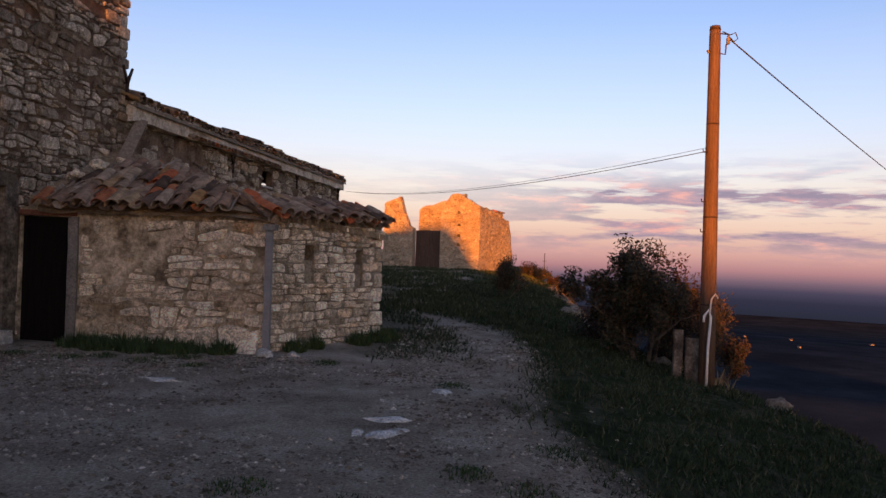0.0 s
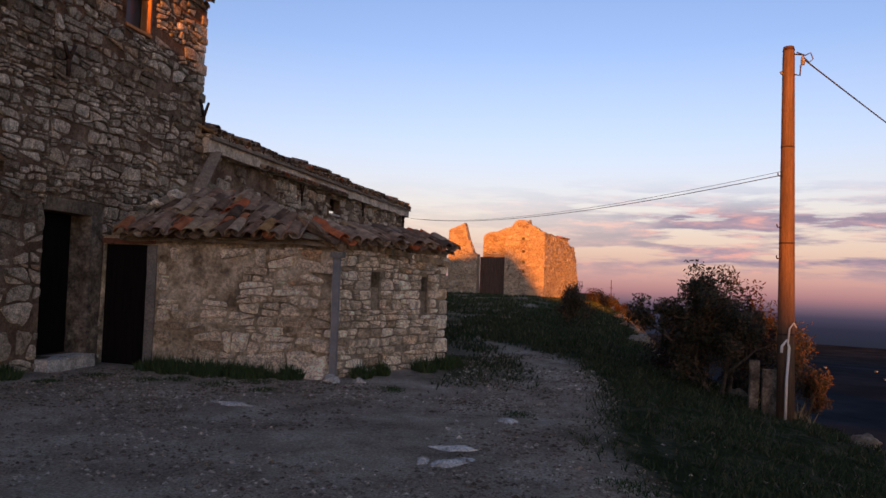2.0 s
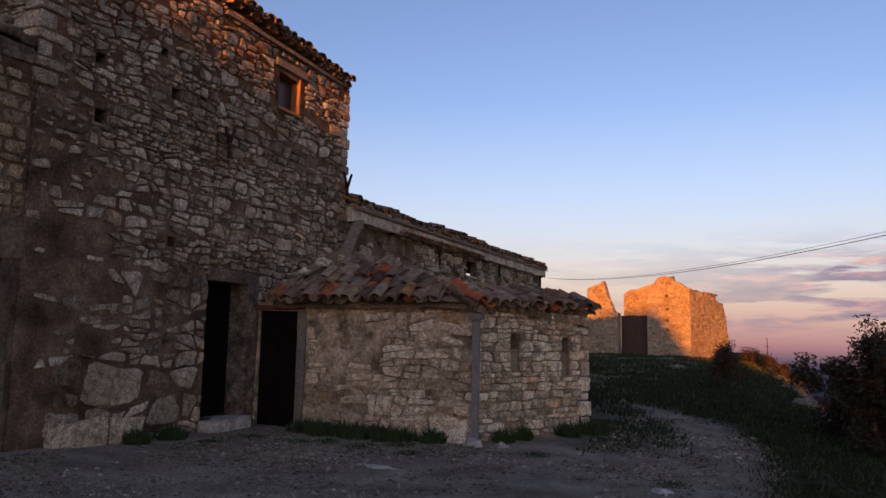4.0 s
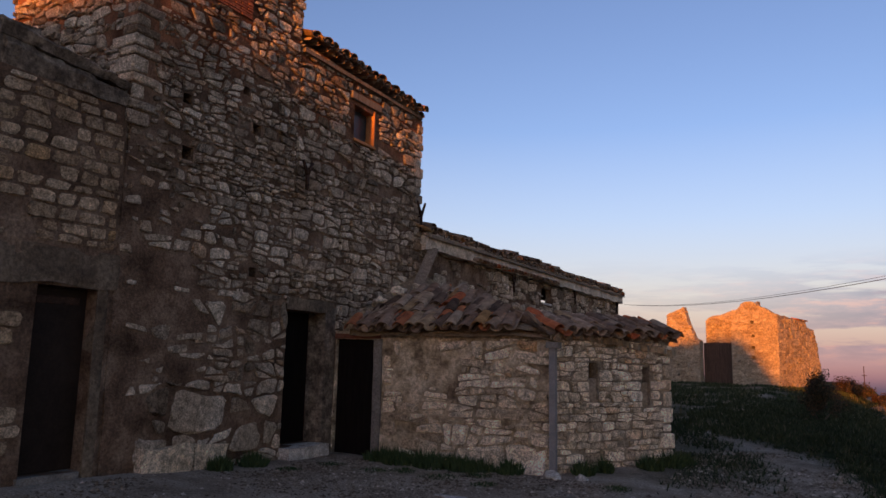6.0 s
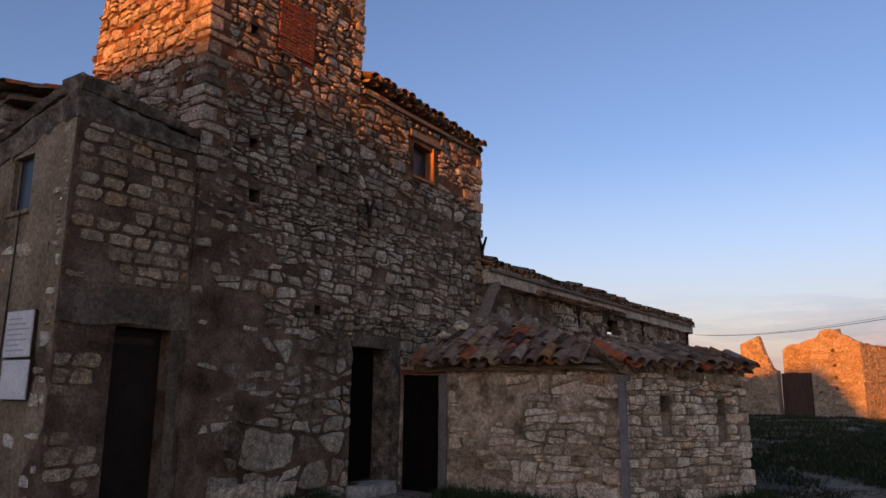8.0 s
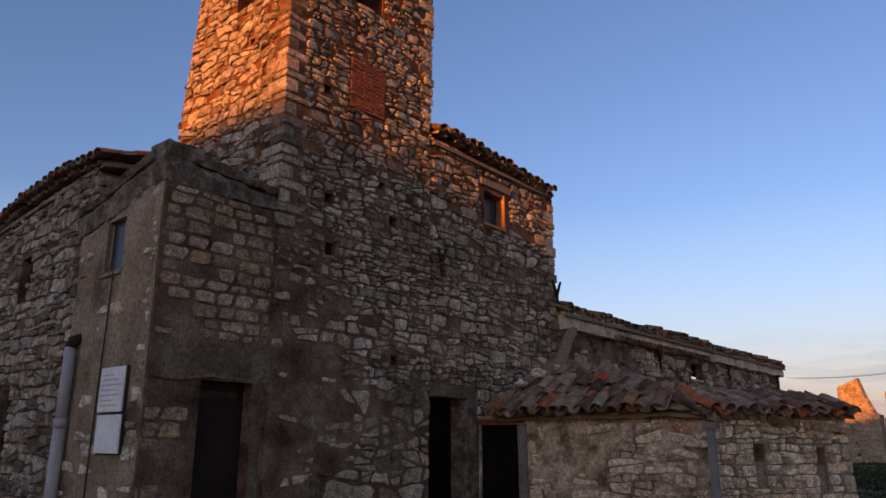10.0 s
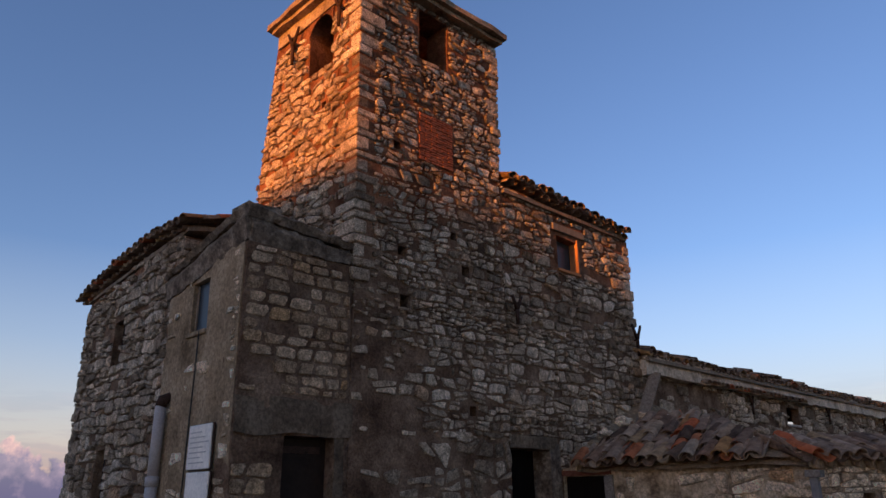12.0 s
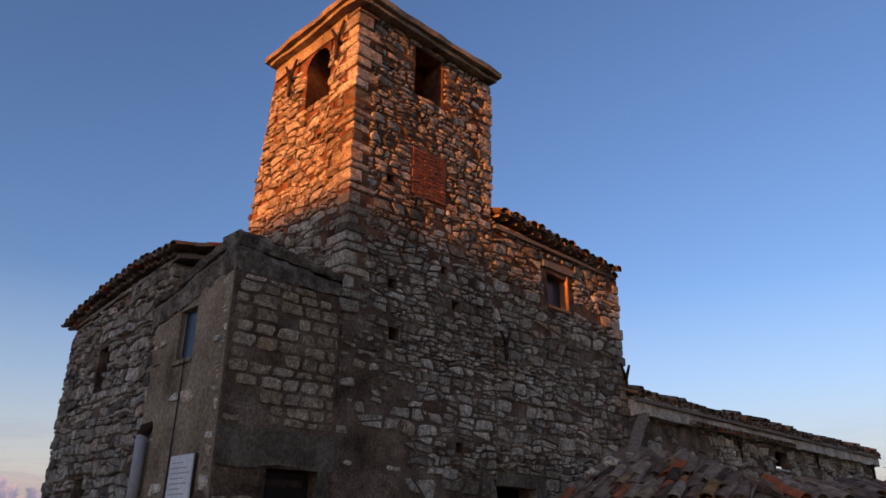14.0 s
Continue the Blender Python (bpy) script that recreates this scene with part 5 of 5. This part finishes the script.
while count < 16000:
    y, x = r3.uniform(17, 52), r3.uniform(-11, 2)
    if x < -7.6 and y < 31 or x > edge_x(y) or r3.random() > 0.3 + 1.2 * noise.noise(Vector((x * 0.5, y * 0.5, 4))):
        continue
    count += 1
    p = Vector((x, y, height(x, y) - 0.02))
    wv = Vector((1, r3.uniform(-0.4, 0.4), 0)) * r3.uniform(0.02, 0.05)
    k = len(verts)
    verts += [p - wv, p + wv, p + Vector((r3.gauss(0, 0.05), r3.gauss(0, 0.05), r3.uniform(0.06, 0.2)))]
    faces.append((k, k + 1, k + 2))
tagged(add("grass", mesh_of("grass", verts, faces, grass_mat)), "short dark grass on the slope beside the track", "grass", kind="stuff")


# ---- stones on the ground ----
def pebble(verts, faces, p, s, r):
    k = len(verts)
    t = r.uniform(0, 6.28)
    for a, c, z in ((1, 0, 0), (0.3, 0.9, 0.1), (-0.8, 0.6, 0), (-0.8, -0.6, 0.1), (0.3, -0.9, 0), (0.1, 0.1, 0.75), (-0.2, -0.1, -0.5)):
        x, y = a * math.cos(t) - c * math.sin(t), a * math.sin(t) + c * math.cos(t)
        j = r.uniform(0.75, 1.25)
        verts.append(p + Vector((x * s * j, y * s * j * 0.8, z * s * 0.8 * j)))
    for i in range(5):
        q = (i + 1) % 5
        faces.append((k + i, k + q, k + 5))
        faces.append((k + q, k + i, k + 6))


verts, faces = [], []
r4 = random.Random(14)
for _ in range(90000):
    y = 0.6 + 14.6 * r4.random() ** 1.3
    x = r4.uniform(-9, 3.5)
    if x < -7.7 or (y > 10.0 and x < -2.4) or grass_cover(x, y) > 0.8:
        continue
    dense = 0.35 + 1.1 * noise.noise(Vector((x * 0.7, y * 0.7, 9))) + (0.25 if y < 6 or x < -4.5 else 0)
    if r4.random() > dense:
        continue
    pebble(verts, faces, Vector((x, y, height(x, y))), 0.006 + 0.03 * r4.random() ** 4 + 0.0012 * y, r4)
tagged(add("gravel", mesh_of("gravel", verts, faces, pebble_mat)), "loose grey gravel scattered over trodden earth", "gravel", kind="stuff")
verts, faces = [], []
for _ in range(420):
    y = r4.uniform(6, 34)
    x = r4.uniform(-5, 3)
    if x < -2.3 and y < 14 or x > edge_x(y):
        continue
    pebble(verts, faces, Vector((x, y, height(x, y) - 0.01)), r4.uniform(0.015, 0.045) * (1 + y / 30), r4)
for _ in range(620):
    if r4.random() < 0.8:
        x, y = r4.gauss(-1.5, 0.55), r4.gauss(10.6, 1.9)
    else:
        x, y = r4.gauss(0.9, 0.6), r4.gauss(6.4, 1.1)
    if x > -2.55 and y > 4:
        pebble(verts, faces, Vector((x, y, height(x, y) - 0.008)), 0.01 + 0.035 * r4.random() ** 3, r4)
tagged(add("scattered_stones", mesh_of("scattered_stones", verts, faces, pebble_mat)), "pale stones scattered along the track", "stones", kind="stuff")


def boulder(name, at, size, mat, label, seed, group="", flat=0.6):
    bm = bmesh.new()
    bmesh.ops.create_icosphere(bm, subdivisions=3, radius=1)
    for v in bm.verts:
        q = v.co.copy()
        v.co *= 1 + 0.5 * noise.noise(q * 1.4 + Vector((seed, 0, 0))) + 0.25 * noise.noise(q * 3.3 + Vector((0, seed, 0)))
        v.co = Vector((v.co.x * size[0], v.co.y * size[1], v.co.z * size[2]))
    me = bpy.data.meshes.new(name)
    bm.to_mesh(me)
    bm.free()
    me.materials.append(mat)
    me.shade_smooth()
    ob = new(name, me)
    ob.matrix_basis = pose(*at, 0, 0, seed * 37 % 360)
    return tagged(ob, label, "stone", group)


for k, (x, y, s) in enumerate(((-7.45, 11.5, 0.17), (-7.2, 11.9, 0.2), (-7.35, 12.3, 0.16), (-6.9, 12.1, 0.13), (-7.55, 11.0, 0.14), (-6.5, 12.3, 0.15), (-5.2, 11.9, 0.13), (-4.6, 11.7, 0.12))):
    boulder("roof_stone", (x, y, annex_roof(x, y) + 0.1 + s * 0.3), (s, s * 0.75, s * 0.6), pale_stone, "loose pale stone weighing down the annex roof", 60 + k, "roof stones")
boulder("fallen_block", (-3.8, 10.0, 0.03), (0.2, 0.13, 0.09), white_stone, "pale fallen block at the annex corner", 3)
boulder("fallen_block", (-3.4, 10.1, 0.02), (0.1, 0.08, 0.07), white_stone, "small pale stone beside the weeds", 4)
for k, (x0, x1, y0, y1, z0, z1) in enumerate(((-5.35, -4.72, 10.2, 10.5, -0.1, 0.32), (-4.62, -4.02, 10.2, 10.5, -0.1, 0.34), (-8.2, -7.84, 6.3, 7.1, 0.0, 0.46), (-8.2, -7.89, 7.2, 7.75, 0.0, 0.4))):
    ft = thing("footing_stone", "large pale footing block under the wall", "stone", ((x0 + x1) / 2, (y0 + y1) / 2, z0), group="footing stones")
    rough_box("block", x0, x1, y0, y1, z0, z1, pale_stone, ft, "", 0.09, 0.09, 30 + k)
for k, (x, y, a, c) in enumerate(((-1.3, 6.72, 0.23, 0.1), (-1.2, 6.25, 0.24, 0.11), (-1.47, 6.2, 0.1, 0.06), (-0.95, 8.2, 0.16, 0.1), (-4.3, 8.0, 0.3, 0.12))):
    boulder("bedrock_patch", (x, y, height(x, y) - 0.01), (a, c, 0.036), white_stone, "bare white rock worn through the track", 20 + k, "bare rock patches")
r5 = random.Random(17)
for k in range(60):
    y = r5.uniform(8.5, 46)
    x = edge_x(y) + r5.uniform(-0.3, 1.8)
    s = r5.uniform(0.12, 0.42) * (0.7 if y < 14 else 1)
    boulder("brow_rock", (x, y, height(x, y) + s * 0.1), (s, s * 0.8, s * 0.55), rock_mat, "weathered rock on the edge of the slope", 40 + k, "brow rocks")

# ---- far things ----
mast = thing("radio_mast", "thin distant radio mast on the crest", "mast", (1.6, 75, -0.2))
tube("shaft", [(1.5, 75, -1.5), (1.5, 75, 1.72)], [0.05, 0.03], iron, mast, sides=6)
tube("crossbar", [(1.3, 75, 0.9), (1.7, 75, 0.9)], [0.025, 0.025], iron, mast, sides=5)
r6 = random.Random(19)
for k in range(6):
    a, d = radians(r6.uniform(14, 34)), r6.uniform(1300, 3300)
    x, y = d * math.sin(a), d * math.cos(a)
    g = height(x, y)
    wdt = r6.uniform(1.5, 3.5)
    farm = thing("valley_farmhouse", "tiny distant pale farmhouse darkened for the valley's shade", "house", (x, y, g), group="valley farmhouses")
    # dark concrete puts the valley's shade into these pale walls
    box("wall", x - wdt, x + wdt, y - 5, y + 5, g - 2, g + 2.5, concrete, farm, ch=0)
    box("roof", x - wdt - 0.5, x + wdt + 0.5, y - 5.5, y + 5.5, g + 2.5, g + 3.5, concrete, farm, ch=0)

# cloud bank low over the horizon, far beyond the valley
cloud_mat = bpy.data.materials.new("evening_cloud")
cloud_mat.use_nodes = True
n, l = cloud_mat.node_tree.nodes, cloud_mat.node_tree.links
n.remove(n["Principled BSDF"])
co = n.new("ShaderNodeTexCoord").outputs["Object"]
band = noise_node(n, l, 1.0, 8, 0.58, co, (0.0014, 0.0014, 0.0115))
soft = noise_node(n, l, 1.0, 6, 0.6, co, (0.004, 0.004, 0.02))
sepx = n.new("ShaderNodeSeparateXYZ")
l.new(co, sepx.inputs[0])


def z_ramp(stops):
    mr = n.new("ShaderNodeMapRange")
    mr.inputs["From Min"].default_value, mr.inputs["From Max"].default_value = -500, 1600
    l.new(sepx.outputs["Z"], mr.inputs["Value"])
    return ramp(n, l, mr.outputs[0], stops)


def grey(v):
    return (v, v, v)


dens = ramp(n, l, band, [(0.45, grey(0)), (0.55, grey(1))])
where = z_ramp([(0.227, grey(0.0)), (0.267, grey(0.5)), (0.300, grey(0.95)), (0.433, grey(0.95)), (0.500, grey(0.5)), (0.560, grey(0.0))])
dens = mix(n, l, 1.0, dens, where, "MULTIPLY")
eastward = n.new("ShaderNodeMapRange")
eastward.inputs["From Min"].default_value, eastward.inputs["From Max"].default_value = -900, 500
eastward.inputs["To Min"].default_value = 0.25
l.new(sepx.outputs["X"], eastward.inputs["Value"])
dens = mix(n, l, 1.0, dens, eastward.outputs[0], "MULTIPLY")
# haze painted into the strip's glow; its dark foot stands for far land
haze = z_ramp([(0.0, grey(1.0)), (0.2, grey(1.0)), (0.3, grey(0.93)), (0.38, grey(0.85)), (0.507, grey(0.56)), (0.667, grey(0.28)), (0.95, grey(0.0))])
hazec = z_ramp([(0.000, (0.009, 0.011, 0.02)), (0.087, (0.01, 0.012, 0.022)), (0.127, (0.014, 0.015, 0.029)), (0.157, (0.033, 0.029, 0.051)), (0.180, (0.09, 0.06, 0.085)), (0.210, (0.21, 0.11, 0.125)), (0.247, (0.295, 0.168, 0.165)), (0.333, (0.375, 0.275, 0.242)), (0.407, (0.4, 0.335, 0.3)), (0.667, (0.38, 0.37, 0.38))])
cloudc = ramp(n, l, soft, [(0.38, (0.13, 0.105, 0.165)), (0.52, (0.2, 0.14, 0.19)), (0.66, (0.4, 0.2, 0.19))])
colour = mix(n, l, dens, hazec, cloudc)
alpha = mix(n, l, 1.0, dens, haze, "LIGHTEN")
# a heap of lit cumulus to the west
far_off = n.new("ShaderNodeVectorMath")
far_off.operation = "DISTANCE"
l.new(co, far_off.inputs[0])
far_off.inputs[1].default_value = (-4440, 1200, 100)
near_heap = n.new("ShaderNodeMapRange")
near_heap.inputs["From Min"].default_value, near_heap.inputs["From Max"].default_value = 750, 350
l.new(far_off.outputs["Value"], near_heap.inputs["Value"])
sink = n.new("ShaderNodeMapRange")
sink.inputs["From Min"].default_value, sink.inputs["From Max"].default_value = 420, -100
sink.inputs["To Min"].default_value, sink.inputs["To Max"].default_value = -0.75, 0.6
l.new(sepx.outputs["Z"], sink.inputs["Value"])
puff = n.new("ShaderNodeMath")
puff.operation = "MULTIPLY_ADD"
puff.inputs[1].default_value = 2.0
l.new(noise_node(n, l, 0.0075, 5, 0.5, co), puff.inputs[0])
l.new(sink.outputs[0], puff.inputs[2])
heap = ramp(n, l, puff.outputs[0], [(0.7, grey(0)), (0.84, grey(0.9))])
heap = mix(n, l, 1.0, heap, near_heap.outputs[0], "MULTIPLY")
glow_part = n.new("ShaderNodeMath")
glow_part.operation = "MULTIPLY_ADD"
glow_part.inputs[1].default_value = 1.3
l.new(noise_node(n, l, 0.011, 5, 0.55, co), glow_part.inputs[0])
rise = n.new("ShaderNodeMapRange")
rise.inputs["From Min"].default_value, rise.inputs["From Max"].default_value = 60, 380
rise.inputs["To Min"].default_value, rise.inputs["To Max"].default_value = -0.62, 0.35
l.new(sepx.outputs["Z"], rise.inputs["Value"])
l.new(rise.outputs[0], glow_part.inputs[2])
heap_colour = ramp(n, l, glow_part.outputs[0], [(0.1, (0.075, 0.075, 0.15)), (0.45, (0.2, 0.15, 0.22)), (0.8, (0.62, 0.36, 0.31))])
colour = mix(n, l, heap, colour, heap_colour)
alpha = mix(n, l, 1.0, alpha, heap, "LIGHTEN")
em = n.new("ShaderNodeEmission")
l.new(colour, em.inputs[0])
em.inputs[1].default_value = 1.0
tr = n.new("ShaderNodeBsdfTransparent")
ms = n.new("ShaderNodeMixShader")
l.new(alpha, ms.inputs[0])
l.new(tr.outputs[0], ms.inputs[1])
l.new(em.outputs[0], ms.inputs[2])
l.new(ms.outputs[0], n["Material Output"].inputs["Surface"])
verts, faces = [], []
K = 96
for i in range(K + 1):
    a = radians(-110 + 175 * i / K)
    for z in (-500, 1600):
        verts.append((4600 * math.sin(a), 4600 * math.cos(a), z))
for i in range(K):
    faces.append((2 * i, 2 * i + 2, 2 * i + 3, 2 * i + 1))
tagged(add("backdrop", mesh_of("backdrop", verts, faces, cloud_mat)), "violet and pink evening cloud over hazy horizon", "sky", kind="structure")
